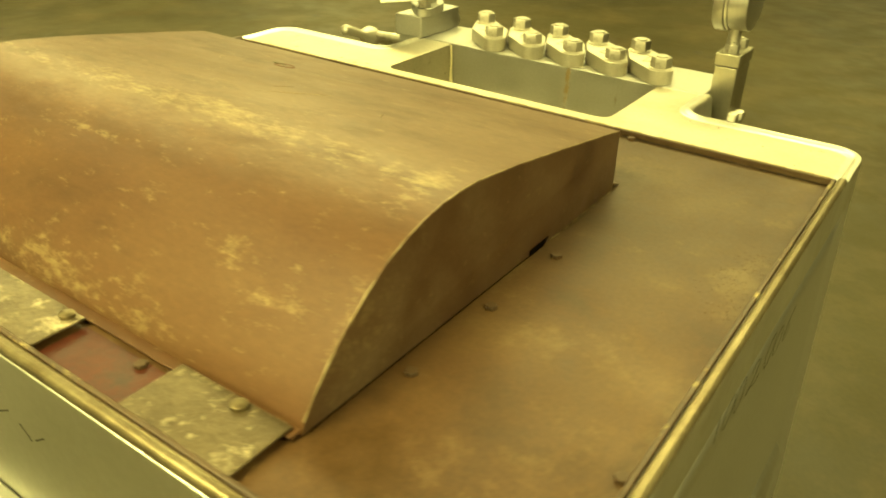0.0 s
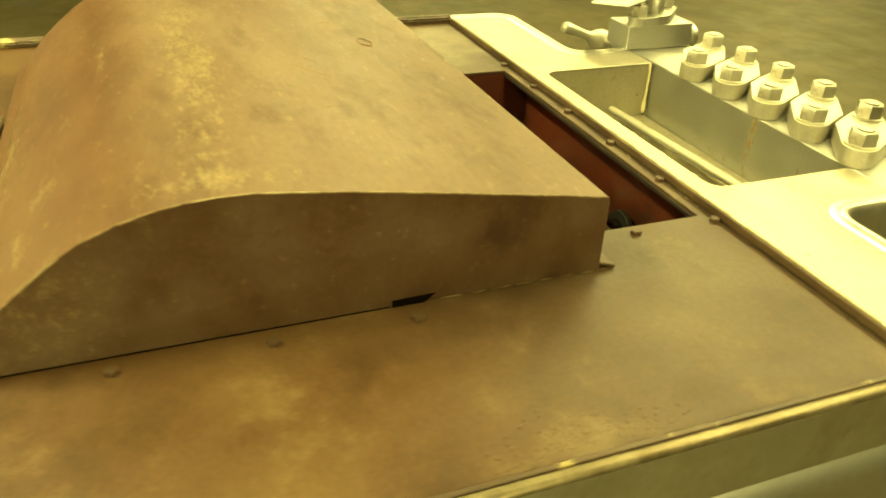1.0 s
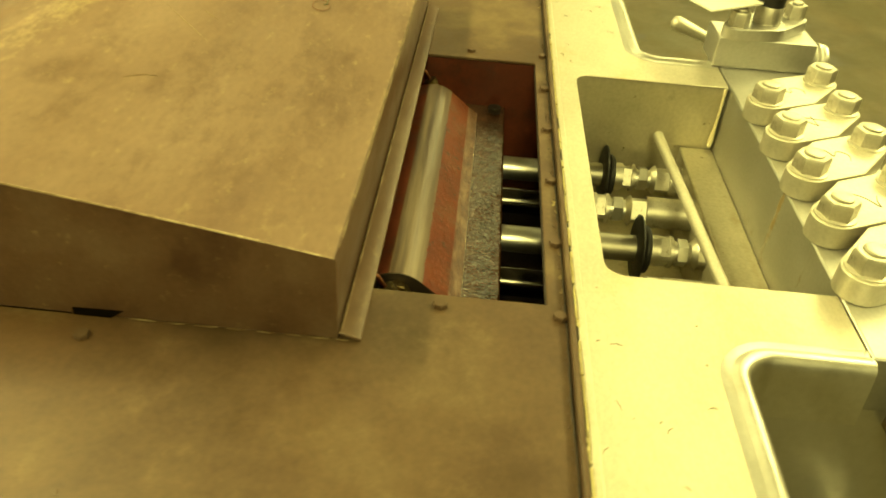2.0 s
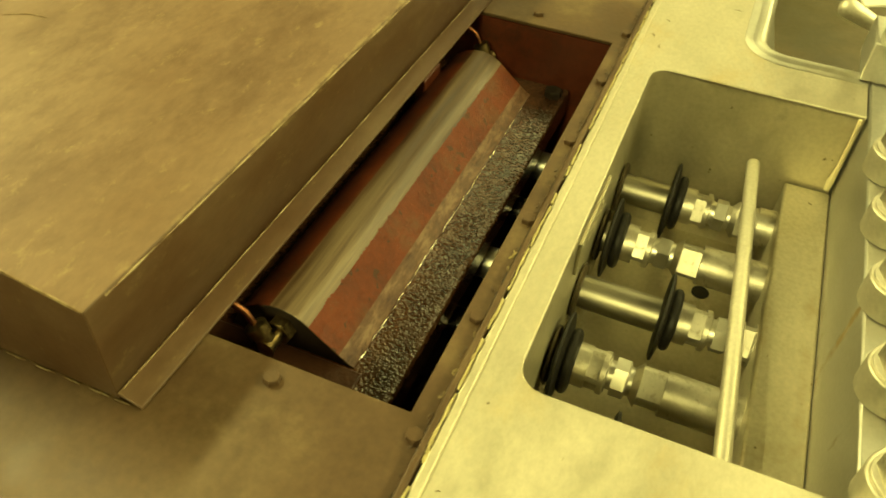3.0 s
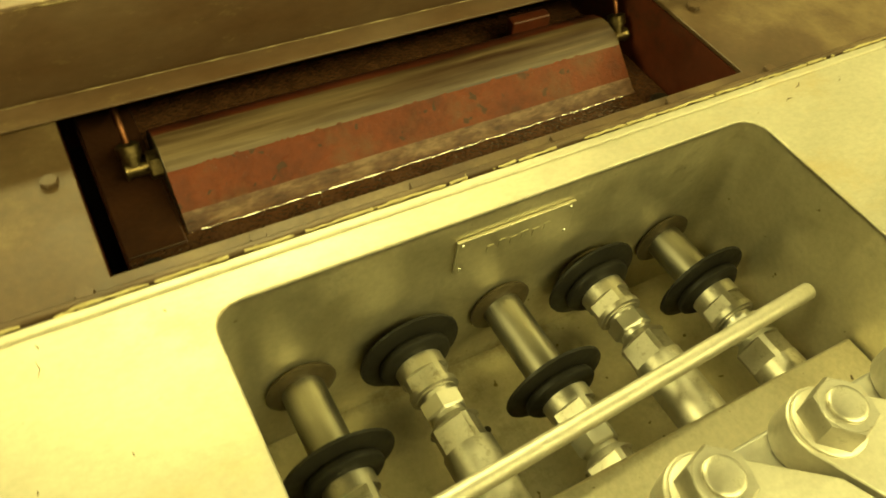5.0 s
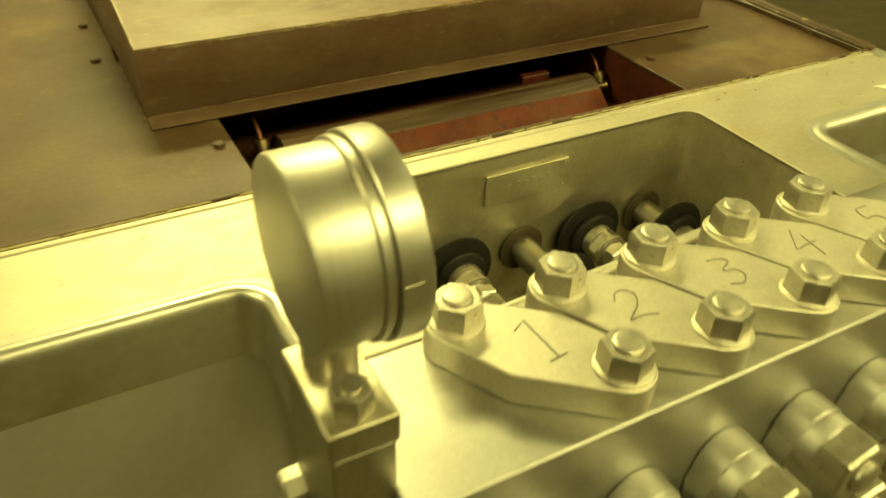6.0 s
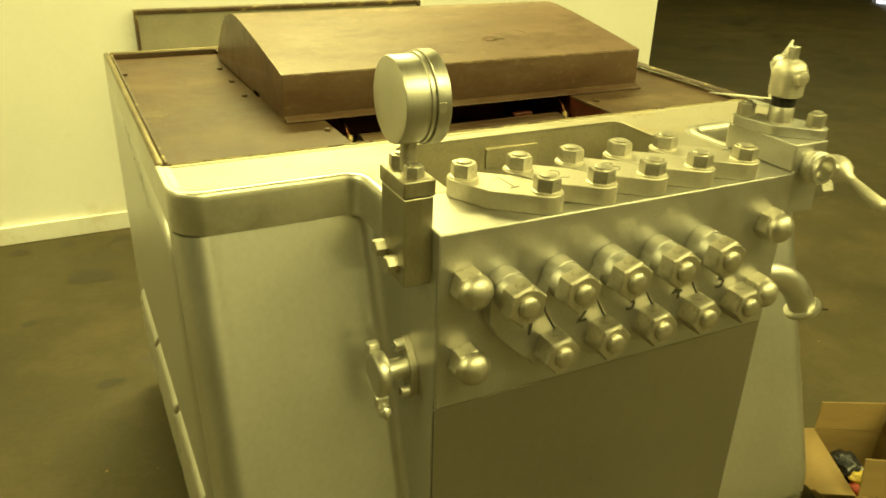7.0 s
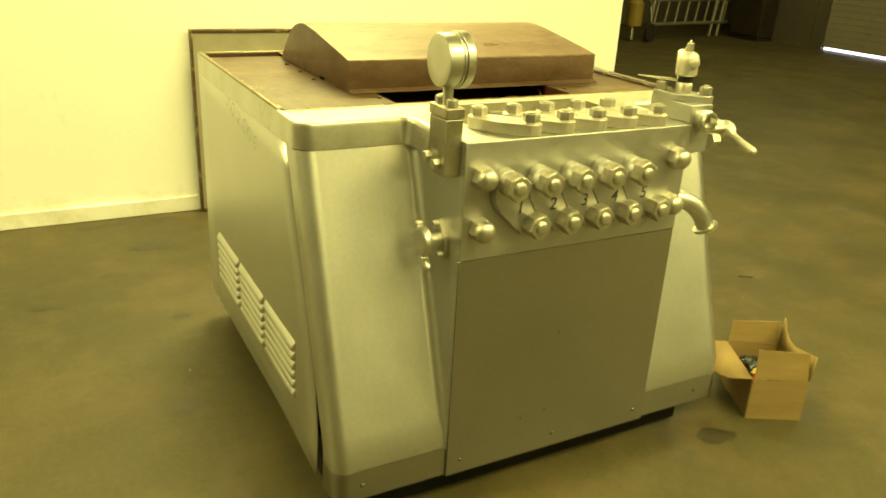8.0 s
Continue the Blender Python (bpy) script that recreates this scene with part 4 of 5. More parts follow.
lathe(bm, (GX + 0.0432, GY, GZ), (1, 0, 0), [(0, 0.0606), (0.0003, 0.0638), (0.0010, 0.0645), (0.0188, 0.0645), (0.0200, 0.0640), (0.0206, 0.0630), (0.0206, 0.0618), (0.018, 0.0614)], 72)
part("bezel", bm, GAUGE, stem, "brushed steel bezel ring")
bm = B()
lathe(bm, (GX + 0.0613, GY, GZ), (1, 0, 0), [(0, 0.0612), (0.001, 0.0612)], 56)
part("dial", bm, DIAL, stem, "cream dial face with its tan reflection as colour")
bm = B()
box(bm, 0.000, 0.012, -0.0002, 0.004, -0.010, 0.004)
part("catch", bm, NUT, stem, "small bezel catch", (GX + 0.044, GY - 0.0643, GZ + 0.004), bevel=0.0004)

# clamped blank ferrule on the side of the block
FY, FZ = -0.045, 0.772
bm = B()
lathe(bm, (WL, FY, FZ), (-1, 0, 0), [(0, 0.020), (0.006, 0.020), (0.007, 0.0185), (0.050, 0.0185)], 24)
fer = part("clamped_ferrule", bm, CHROME, machine, "polished blanked ferrule held by a hinged clamp")
bm = B()
slab(bm, hull(arc(0, 0, 0.0250, 0, 360, 20) + arc(-0.013, -0.036, 0.0125, 0, 360, 14) + arc(0.013, 0.036, 0.0125, 0, 360, 14)), 0, 0.013)
bm.transform(Matrix(((0, 0, -1, WL - 0.0005), (1, 0, 0, FY), (0, 1, 0, FZ), (0, 0, 0, 1))))
part("flange", bm, NUT, fer, "oval bolted flange", bevel=0.002)
for dy, dz in ((-0.013, -0.036), (0.013, 0.036)):
    bm = B()
    lathe(bm, (0, 0, 0), (-1, 0, 0), [(0, 0.0100), (0.014, 0.0100), (0.015, 0.0090), (0.015, 0.0055), (0.010, 0.0050)], 18)
    part("bolt", bm, CHROME, fer, "socket head bolt", (WL - 0.0135, FY + dy, FZ + dz))
bm = B()
lathe(bm, (WL - 0.048, FY, FZ), (-1, 0, 0), [(0, 0.028), (0.002, 0.036), (0.007, 0.038), (0.016, 0.038), (0.021, 0.0355), (0.0225, 0.030), (0.0205, 0.0292)], 36)
part("clamp_ring", bm, CHROME, fer, "polished clamp ring")
bm = B()
lathe(bm, (WL - 0.068, FY, FZ), (-1, 0, 0), [(0, 0.029), (0.002, 0.029)], 36)
part("blank_disc", bm, CHROME, fer, "")
bm = B()
box(bm, -0.011, 0.011, -0.008, 0.008, -0.014, 0.008)
part("hinge_lug", bm, CHROME, fer, "", (WL - 0.060, FY - 0.012, FZ - 0.042), bevel=0.003)
bm = B()
lathe(bm, (0, 0, 0), (0.15, -0.5, -0.85), [(0, 0.005), (0.012, 0.005), (0.012, 0.0115), (0.018, 0.013), (0.024, 0.0115), (0.024, 0.006), (0.030, 0.004)], 16)
part("wing_nut", bm, CHROME, fer, "", (WL - 0.060, FY - 0.014, FZ - 0.044))
bm = B()
box(bm, -0.010, 0.010, -0.008, 0.008, -0.006, 0.010)
part("hinge_lug", bm, CHROME, fer, "", (WL - 0.060, FY + 0.024, FZ + 0.035), bevel=0.003)

# ---------------------------------------------------------------- homogenizing valve at the other end
VX0, VX1, VY0, VY1, VZ1 = 0.384, 0.462, -0.124, 0.034, 1.087
bm = B()
box(bm, WR + 0.0005, VX1, VY0, 0.0195, 0.955, ZD + 0.002)
box(bm, VX0, VX1, VY0 - 0.001, VY1, ZD + 0.0022, VZ1)
vb = part("valve_body", bm, BLOCK, machine, "square steel valve body with a cast bonnet and lever", bevel=0.002)
ax0, ay0 = 0.423, -0.045
bm = B()
slab(bm, hull(arc(0, 0, 0.040, 0, 360, 24) + arc(-0.030, 0.053, 0.022, 0, 360, 14) + arc(0.030, -0.053, 0.022, 0, 360, 14)), 0, 0.019)
part("flange", bm, BLOCK, vb, "oval bolted flange", (ax0, ay0, VZ1), bevel=0.002)
for sg in (1, -1):
    bm = B()
    hexagon(bm, (0, 0, 0), (0, 0, 1), 0.023, 0.0162, 0.3)
    lathe(bm, (0, 0, 0.0245), (0, 0, 1), [(0, 0.009), (0.003, 0.008)], 14)
    part("bolt", bm, NUT, vb, "", (ax0 - sg * 0.030, ay0 + sg * 0.053, VZ1 + 0.019))
bm = B()
lathe(bm, (0, 0, 0), (0, 0, 1), [(0, 0.0220), (0.026, 0.0215), (0.028, 0.020)], 24)
part("neck", bm, NUT, vb, "", (ax0, ay0, VZ1 + 0.019))
bm = B()
lathe(bm, (0, 0, 0), (0, 0, 1), [(0, 0.0205), (0.0175, 0.0205)], 24)
part("seal_ring", bm, RUBBER, vb, "black seal ring", (ax0, ay0, VZ1 + 0.047))
bm = B()
lathe(bm, (0, 0, 0), (0, 0, 1), [(0.007, 0.026), (0.010, 0.0290), (0.044, 0.0300), (0.055, 0.0288), (0.064, 0.0245), (0.0695, 0.017), (0.072, 0.004)], 28)
for dx, dy, dz in ((-0.15, -0.99, 0.044), (0.15, 0.99, 0.060)):
    lathe(bm, (dx * 0.014, dy * 0.014, dz), (dx, dy, 0), [(0, 0.0145), (0.018, 0.0140), (0.0225, 0.0120), (0.0245, 0.005)], 18)
part("bonnet", bm, CAST, vb, "rounded cast bonnet with side bosses", (ax0, ay0, VZ1 + 0.058))
bm = B()
box(bm, -0.007, 0.007, -0.007, 0.007, -0.006, 0.019)
part("stem_square", bm, CHROME, vb, "", (ax0, ay0, VZ1 + 0.133), bevel=0.0015)
bm = B()
lathe(bm, (0, 0, 0), (0, -1, 0), [(0, 0.026), (0.010, 0.026), (0.012, 0.029), (0.015, 0.029), (0.017, 0.026), (0.020, 0.029), (0.023, 0.029), (0.025, 0.026), (0.030, 0.027), (0.034, 0.026), (0.034, 0.020), (0.012, 0.0185)], 30)
part("outlet_port", bm, CHROME, vb, "threaded outlet port", (0.428, VY0, 1.046))
bm = B()
cyl(bm, (VX1, -0.055, 1.0), (0.600, -0.055, 0.995), 0.011, 18)
hexagon(bm, (0.520, -0.078, 0.972), (1, 0, 0), 0.030, 0.020)
part("lever_shaft", bm, NUT, vb, "")
bm = B()
p0, p1 = Vector((0.612, 0.060, 1.030)), Vector((0.616, -0.163, 0.946))
L0 = (p1 - p0).length
lathe(bm, p0, p1 - p0, [(0, 0.004), (0.003, 0.010), (0.010, 0.0135), (0.030, 0.0125), (0.070, 0.0100), (0.084, 0.0125), (0.096, 0.0210), (0.108, 0.0260), (0.122, 0.0265), (0.134, 0.0220), (0.144, 0.0125),
                         (0.158, 0.0100), (L0 - 0.034, 0.0125), (L0 - 0.010, 0.0138), (L0 - 0.003, 0.010), (L0, 0.004)], 22)
part("lever", bm, CAST, vb, "cast cross handle with rounded hub")
# white plastic card pushed over the neck
bm = slab(B(), [(0.353, 0.066), (0.395, -0.022), (0.440, -0.020), (0.505, 0.040), (0.470, 0.078)], 0, 0.0026)
for vtx in bm.verts:
    vtx.co.z += 1.137 - 0.20 * ((vtx.co.x - 0.42) * 0.77 + (vtx.co.y + 0.02) * 0.64)
part("card_tag", bm, PAPER, vb, "white plastic card pushed over the neck")
bm = B()
strip(bm, [[V(0.456, 0.017, 1.128), V(0.459, 0.015, 1.128)], [V(0.453, 0.020, 1.150), V(0.460, 0.015, 1.152)], [V(0.455, 0.020, 1.172), V(0.461, 0.016, 1.172)],
           [V(0.449, 0.025, 1.196), V(0.461, 0.015, 1.194)], [V(0.458, 0.013, 1.208), V(0.464, 0.008, 1.208)], [V(0.460, 0.006, 1.222), V(0.470, -0.001, 1.220)], [V(0.467, 0.001, 1.240), V(0.469, 0.000, 1.240)]])
part("card_tag", bm, PAPER, vb, "torn white plastic strip standing up", thick=0.0012)

# outlet elbow low on the side of the block
bm = B()
pts = [Vector((WR, -0.060, 0.800)), Vector((WR + 0.045, -0.060, 0.800))]
for k in range(1, 10):
    a = k / 9 * radians(66)
    pts.append(Vector((WR + 0.045 + 0.125 * math.sin(a), -0.060 - 0.024 * (k / 9), 0.800 - 0.115 * (1 - math.cos(a)))))
pts.append(pts[-1] + Vector((0.010, -0.005, -0.022)))
tube(bm, pts, 0.0265, 20)
el = part("outlet_elbow", bm, CHROME, machine, "polished steel outlet elbow pipe")
d = (pts[-1] - pts[-2]).normalized()
bm = B()
lathe(bm, pts[-1] - d * 0.004, d, [(0, 0.0265), (0.003, 0.0365), (0.011, 0.0365), (0.011, 0.0265), (0.002, 0.024)], 26)
part("ferrule", bm, CHROME, el, "")
bm = B()
hexagon(bm, (WR, -0.060, 0.800), (1, 0, 0), 0.026, 0.034, 0.3)
part("union_nut", bm, NUT, el, "")

# ---------------------------------------------------------------- brown top plate, hole and cover
PX0, PX1, PY0, PY1 = XL + 0.0155, XR - 0.0155, 0.3005, YB - 0.0155
HX0, HX1, HY0, HY1 = -0.260, 0.352, 0.3255, 0.66
plate = part("top_plate", slab(B(), [(PX0, PY0), (PX1, PY0), (PX1, PY1), (PX0, PY1)], ZP - 0.005, ZP, [[(HX0, HY0), (HX1, HY0), (HX1, HY1), (HX0, HY1)]]), BROWN, machine,
             "brown painted steel top plate with worn patches and a painted sheen", bevel=0.001)
# gasket lip between plate and deck edge
bm = B()
for a in ((PX0, PX0 + 0.006, PY0 + 0.0062, PY1), (PX1 - 0.006, PX1, PY0 + 0.0062, PY1), (PX0 + 0.0062, PX1 - 0.0062, PY1 - 0.006, PY1)):
    box(bm, *a, ZP + 0.0002, 1.0415)
part("rim", bm, RIM, plate, "dark brown rim round the plate", bevel=0.0015)
bm = B()
box(bm, PX0, PX1, PY0, PY0 + 0.0058, ZP + 0.0002, ZD + 0.0035)
part("rim", bm, BROWN, plate, "dark brown rim along the deck", bevel=0.0015)
# ragged dark crevice behind the rim, crusted with old paint
bm = B()
rng = random.Random(52)
edge = [(PX0 + 0.008 + (PX1 - PX0 - 0.016) * k / 150, rng.uniform(0.0016, 0.0034)) for k in range(151)]
strip(bm, [[V(x, PY0 + 0.0060, ZP + 0.0006), V(x, PY0 + 0.0060 + w, ZP + 0.0006)] for x, w in edge])
part("crevice", bm, DARK, plate, "ragged dark crevice along the rim", thick=0.0004)
bm = B()
for k in range(130):
    w = rng.uniform(0.0015, 0.005)
    m = Matrix.LocRotScale((rng.uniform(PX0 + 0.02, PX1 - 0.02), PY0 + 0.0092 + abs(rng.gauss(0, 0.0018)), ZP + 0.0002), Euler((0, 0, rng.uniform(-0.5, 0.5))), (w * rng.uniform(1, 2.6), w * 0.7, rng.uniform(0.0008, 0.0022)))
    bmesh.ops.create_icosphere(bm, subdivisions=1, radius=0.5, matrix=m)
tagged(part("crusted_paint", bm, RIM, plate, "crusted paint along the crevice"), "", "", "", "stuff")
bm = B()
rng = random.Random(4)
for k in range(46):
    x = rng.uniform(PX0 + 0.01, PX1 - 0.01)
    w = rng.uniform(0.003, 0.012) * (1.6 if k % 7 == 0 else 1)
    h = rng.uniform(0.0008, 0.0028)
    m = Matrix.LocRotScale((x, 0.2995 + rng.uniform(-0.0015, 0.003), ZD + 0.0012), Euler((0, 0, rng.uniform(-0.1, 0.1))), (w, rng.uniform(0.003, 0.006), 2 * h))
    bmesh.ops.create_icosphere(bm, subdivisions=1, radius=0.5, matrix=m)
x = PX0 + 0.01
while x < PX1 - 0.03:
    w = rng.uniform(0.015, 0.075)
    m = max(4, int(w / 0.006))
    tube(bm, [(x + w * k / m, 0.2992 + rng.uniform(-0.0006, 0.0006), ZD + 0.0026 + rng.uniform(-0.0004, 0.0005)) for k in range(m + 1)], [rng.uniform(0.0007, 0.0016) for k in range(m + 1)], 6)
    x += w + rng.choice((0.003, 0.004, 0.012, 0.03))
tagged(part("sealant", bm, SEALANT, plate, "crusty old sealant along the joint"), "", "", "", "stuff")
bm = B()
rng = random.Random(9)
for k in range(220):
    x, y = rng.gauss(-0.572, 0.014), rng.gauss(0.665, 0.055)
    if x < PX0 + 0.012 or x > -0.52:
        continue
    w = rng.uniform(0.002, 0.0055)
    m = Matrix.LocRotScale((x, y, ZP - 0.0002), Euler((0, 0, rng.uniform(0, 3))), (w, w * rng.uniform(1, 1.8), rng.uniform(0.0010, 0.0024)))
    bmesh.ops.create_icosphere(bm, subdivisions=1, radius=0.5, matrix=m)
tagged(part("blistered_paint", bm, BROWN, plate, "blistered brown paint"), "", "", "", "stuff")
# screw heads along the front of the hole and beside it
bm = B()
hexagon(bm, (0, 0, 0), (0, 0, 1), 0.0045, 0.0072, 0.2)
screw_mesh = mesh_of("screw", bm, BROWN, 25)
for x in (-0.279, -0.155, -0.021, 0.118, 0.250, 0.379):
    part("screw", screw_mesh, BROWN, plate, "", (x, 0.3135, ZP))
for x, y in ((-0.278, 0.432), (-0.364, 0.897), (-0.368, 0.750), (-0.363, 1.044), (0.378, 0.432), (-0.592, 1.05)):
    part("screw", screw_mesh, BROWN, plate, "", (x, y, ZP))

# red-painted crank space below the hole, reaching forward under the plate
YW = 0.2715
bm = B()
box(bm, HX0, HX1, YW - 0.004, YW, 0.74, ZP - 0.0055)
space = part("crank_space", bm, SUMP, machine, "red primed crank space walls, darkened for shade and oily")
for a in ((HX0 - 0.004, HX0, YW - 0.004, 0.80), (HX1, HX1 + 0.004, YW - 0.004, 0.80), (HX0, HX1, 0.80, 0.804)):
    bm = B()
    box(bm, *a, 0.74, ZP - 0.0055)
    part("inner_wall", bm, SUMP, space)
bm = B()
box(bm, HX0 + 0.0005, HX1 - 0.0005, HY0 - 0.0120, HY0 + 0.0010, ZP - 0.0120, ZP - 0.0052)
part("frame_strip", bm, DARK, space, "dark brown frame strip under the plate's edge", bevel=0.0012)
bm = B()
box(bm, HX0, HX1, YW, 0.80, 0.735, 0.740)
part("crank_floor", bm, DARK, machine, "dark oily sump")
ZL = 0.948                     # top of the oily ledge
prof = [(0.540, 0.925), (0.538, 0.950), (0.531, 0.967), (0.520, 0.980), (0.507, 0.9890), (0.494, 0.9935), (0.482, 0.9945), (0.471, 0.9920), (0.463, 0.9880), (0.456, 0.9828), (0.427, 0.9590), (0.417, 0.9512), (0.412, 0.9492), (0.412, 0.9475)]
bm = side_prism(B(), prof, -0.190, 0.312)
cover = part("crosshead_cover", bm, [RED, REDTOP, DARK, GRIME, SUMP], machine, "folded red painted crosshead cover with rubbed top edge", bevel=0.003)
# Ends are plain dark; the back slope's shade is painted as darker red.
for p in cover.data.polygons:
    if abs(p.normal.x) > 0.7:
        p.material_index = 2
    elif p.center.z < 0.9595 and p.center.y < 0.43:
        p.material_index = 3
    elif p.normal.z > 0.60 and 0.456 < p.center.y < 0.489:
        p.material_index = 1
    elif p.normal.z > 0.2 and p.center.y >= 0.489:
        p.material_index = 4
# lumps of dried paint on its face
bm = B()
rng = random.Random(31)
for k in range(90):
    f = rng.choice((rng.uniform(0, 1), rng.gauss(0.02, 0.04)))
    w = rng.uniform(0.0015, 0.0045)
    m = Matrix.LocRotScale((rng.uniform(-0.185, 0.307), 0.456 - 0.029 * min(max(f, 0), 1), 0.9828 - 0.0238 * min(max(f, 0), 1)), Euler((math.radians(39.4), 0, 0)), (w * rng.uniform(1, 2.5), w, 0.0012))
    bmesh.ops.create_icosphere(bm, subdivisions=1, radius=0.5, matrix=m)
tagged(part("dried_paint", bm, RED, cover, "dried drips and lumps of paint"), "", "", "", "stuff")
bm = B()
box(bm, -0.246, 0.348, 0.366, 0.60, 0.915, ZL)
led = part("crosshead_base", bm, OILY, machine, "dark oily machined ledge", bevel=0.003)
bm = B()
box(bm, -0.244, -0.193, 0.402, 0.598, ZL + 0.0003, ZL + 0.0030)
part("end_pad", bm, OILPAD, led, "dull dark red pad", bevel=0.002)
for x, y in ((0.324, 0.384), (-0.226, 0.380)):
    bm = B()
    hexagon(bm, (0, 0, 0), (0, 0, 1), 0.009, 0.012)
    part("bolt", bm, DARK, led, "", (x, y, ZL))
bm = B()
rng = random.Random(23)
tube(bm, [(-0.188 + 0.0065 * k, 0.4118 + rng.uniform(-0.0009, 0.0009), ZL + 0.0004) for k in range(76)], [max(0.0001, rng.uniform(-0.0005, 0.0013)) for k in range(76)], 6)
part("oil_bead", bm, GLINT, cover, "bead of oil with its glint in the colour")
bm = B()
box(bm, 0.212, 0.262, 0.522, 0.536, 0.955, 0.992)
part("lug", bm, SUMP, cover, "", bevel=0.002)
for i in range(5):
    x = -0.150 + 0.1 * i
    e = (0.0, 0.003, -0.002, 0.002, 0.0)[i]
    steel = CHROME if i in (2, 4) else OILSTEEL
    bm = B()
    lathe(bm, (0, 0, 0), (0, -1, 0), [(0, 0.0190), (0.102 + e, 0.0190), (0.1025 + e, 0.0160), (0.1283, 0.0160)], 28)
    rod = part("crosshead_rod", bm, steel, machine, "short oily crosshead rod with a black wiper", (x, 0.400, 0.887))
    bm = B()
    lathe(bm, (0, -0.1025 - e, 0), (0, -1, 0), [(0, 0.0165), (0.001, 0.0315), (0.003, 0.0330), (0.009, 0.0330), (0.012, 0.0300), (0.0125, 0.0165)], 30)
    part("wiper", bm, RUBBER, rod, "black rubber wiper", (x, 0.400, 0.887))
# oil pipe fittings at both ends of the crosshead cover
for x, sg in ((-0.19, -1), (0.312, 1)):
    bm = B()
    hexagon(bm, (0, 0, 0), (sg, 0, 0), 0.010, 0.0135)
    lathe(bm, (sg * 0.010, 0, 0), (sg, 0, 0), [(0, 0.007), (0.016, 0.007), (0.02, 0.0085), (0.022, 0.003)], 14)
    lathe(bm, (sg * 0.022, 0, -0.004), (0, 0.5, 0.86), [(0, 0.008), (0.016, 0.0085), (0.016, 0.0105), (0.026, 0.0105), (0.028, 0.006)], 14)
    fit_ob = part("oil_fitting", bm, BRASS, cover, "small brass oil fitting", (x, 0.482, 0.972))
    bm = B()
    b0 = Vector((x + sg * 0.022, 0.495, 0.990))
    tube(bm, [b0, b0 + V(0, 0.008, 0.014), b0 + V(sg * 0.001, 0.03, 0.024), b0 + V(sg * 0.002, 0.09, 0.022)], 0.0034, 10)
    part("oil_pipe", bm, COPPER, cover, "thin copper oil pipe")

# humped cover: slopes up to a ridge and curls down at the back
U0, U1 = -0.340, 0.561
ridge = [(0.522, ZP + 0.0012), (0.522, 1.118), (0.524, 1.1225), (0.60, 1.1358), (0.70, 1.1520), (0.80, 1.1675), (0.86, 1.1755), (0.90, 1.1800), (0.93, 1.1806), (0.96, 1.1785),
         (0.99, 1.1735), (1.02, 1.1650), (1.05, 1.1525), (1.08, 1.133), (1.11, 1.109), (1.135, 1.086), (1.155, 1.064), (1.170, 1.044), (1.174, ZP + 0.0016)]
bm = B()
rows = [[Vector((U0, y, z)), Vector((U0 + 0.02, y, z)), Vector((0.115, y, z)), Vector((U1 - 0.02, y, z)), Vector((U1, y, z))] for y, z in ridge]
strip(bm, rows)
for x in (U0, U1):
    vs = [bm.verts.new((x, y, z)) for y, z in ridge]
    bm.faces.new(vs)
bmesh.ops.remove_doubles(bm, verts=bm.verts, dist=1e-5)
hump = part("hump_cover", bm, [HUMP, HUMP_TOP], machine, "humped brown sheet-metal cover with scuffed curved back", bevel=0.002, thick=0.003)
# faces behind the front take the copy with overhead light in its colour
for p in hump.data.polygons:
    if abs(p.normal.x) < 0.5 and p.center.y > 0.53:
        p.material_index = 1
bm = B()
side_prism(bm, [(0.5212, ZP + 0.0100), (0.5192, ZP + 0.0105), (0.5005, ZP + 0.0035), (0.5005, ZP + 0.0012), (0.5025, ZP + 0.0012), (0.5212, ZP + 0.0070)], U0 - 0.0005, U1 + 0.003)
part("front_flange", bm, HUMP, hump, "welded flange along the cover's foot", bevel=0.001)
bm = B()
tube(bm, eased([(0.021, 0.001, 0), (0.016, 0.009, 0), (0.002, 0.012, 0), (-0.013, 0.010, 0), (-0.020, 0.002, 0), (-0.014, -0.008, 0), (0.0, -0.011, 0), (0.014, -0.007, 0), (0.019, 0.002, 0)]), 0.0006, 5)
bm.transform(Matrix.Rotation(math.atan(0.176), 4, "X"))
part("scratched_ring", bm, CHALK, hump, "small red-brown ring mark", (0.207, 0.645, 1.1446))
bm = B()
tube(bm, eased([(0.004, -0.002, 0), (0.012, -0.006, 0), (0.024, -0.004, 0), (0.034, -0.007, 0)]), 0.0008, 5)
bm.transform(Matrix.Rotation(math.atan(0.176), 4, "X"))
part("green_smear", bm, GREENISH, hump, "faint green smear beside the ring", (0.207, 0.645, 1.1446))
# pale scratches on the cover's top
for pts in (((0.090, 0.818), (0.052, 0.783), (0.013, 0.744)), ((0.098, 0.774), (0.088, 0.762), (0.079, 0.750)), ((0.30, 0.70), (0.315, 0.688), (0.322, 0.672)), ((-0.12, 0.79), (-0.105, 0.775), (-0.10, 0.76))):
    bm = B()
    tube(bm, [(x, y, np.interp(y, [q[0] for q in ridge[2:8]], [q[1] for q in ridge[2:8]]) + 0.0002) for x, y in pts], [0.0002, 0.0007, 0.0002], 5)
    part("scratch", bm, PALE_EDGE, hump, "pale scratch in the paint")
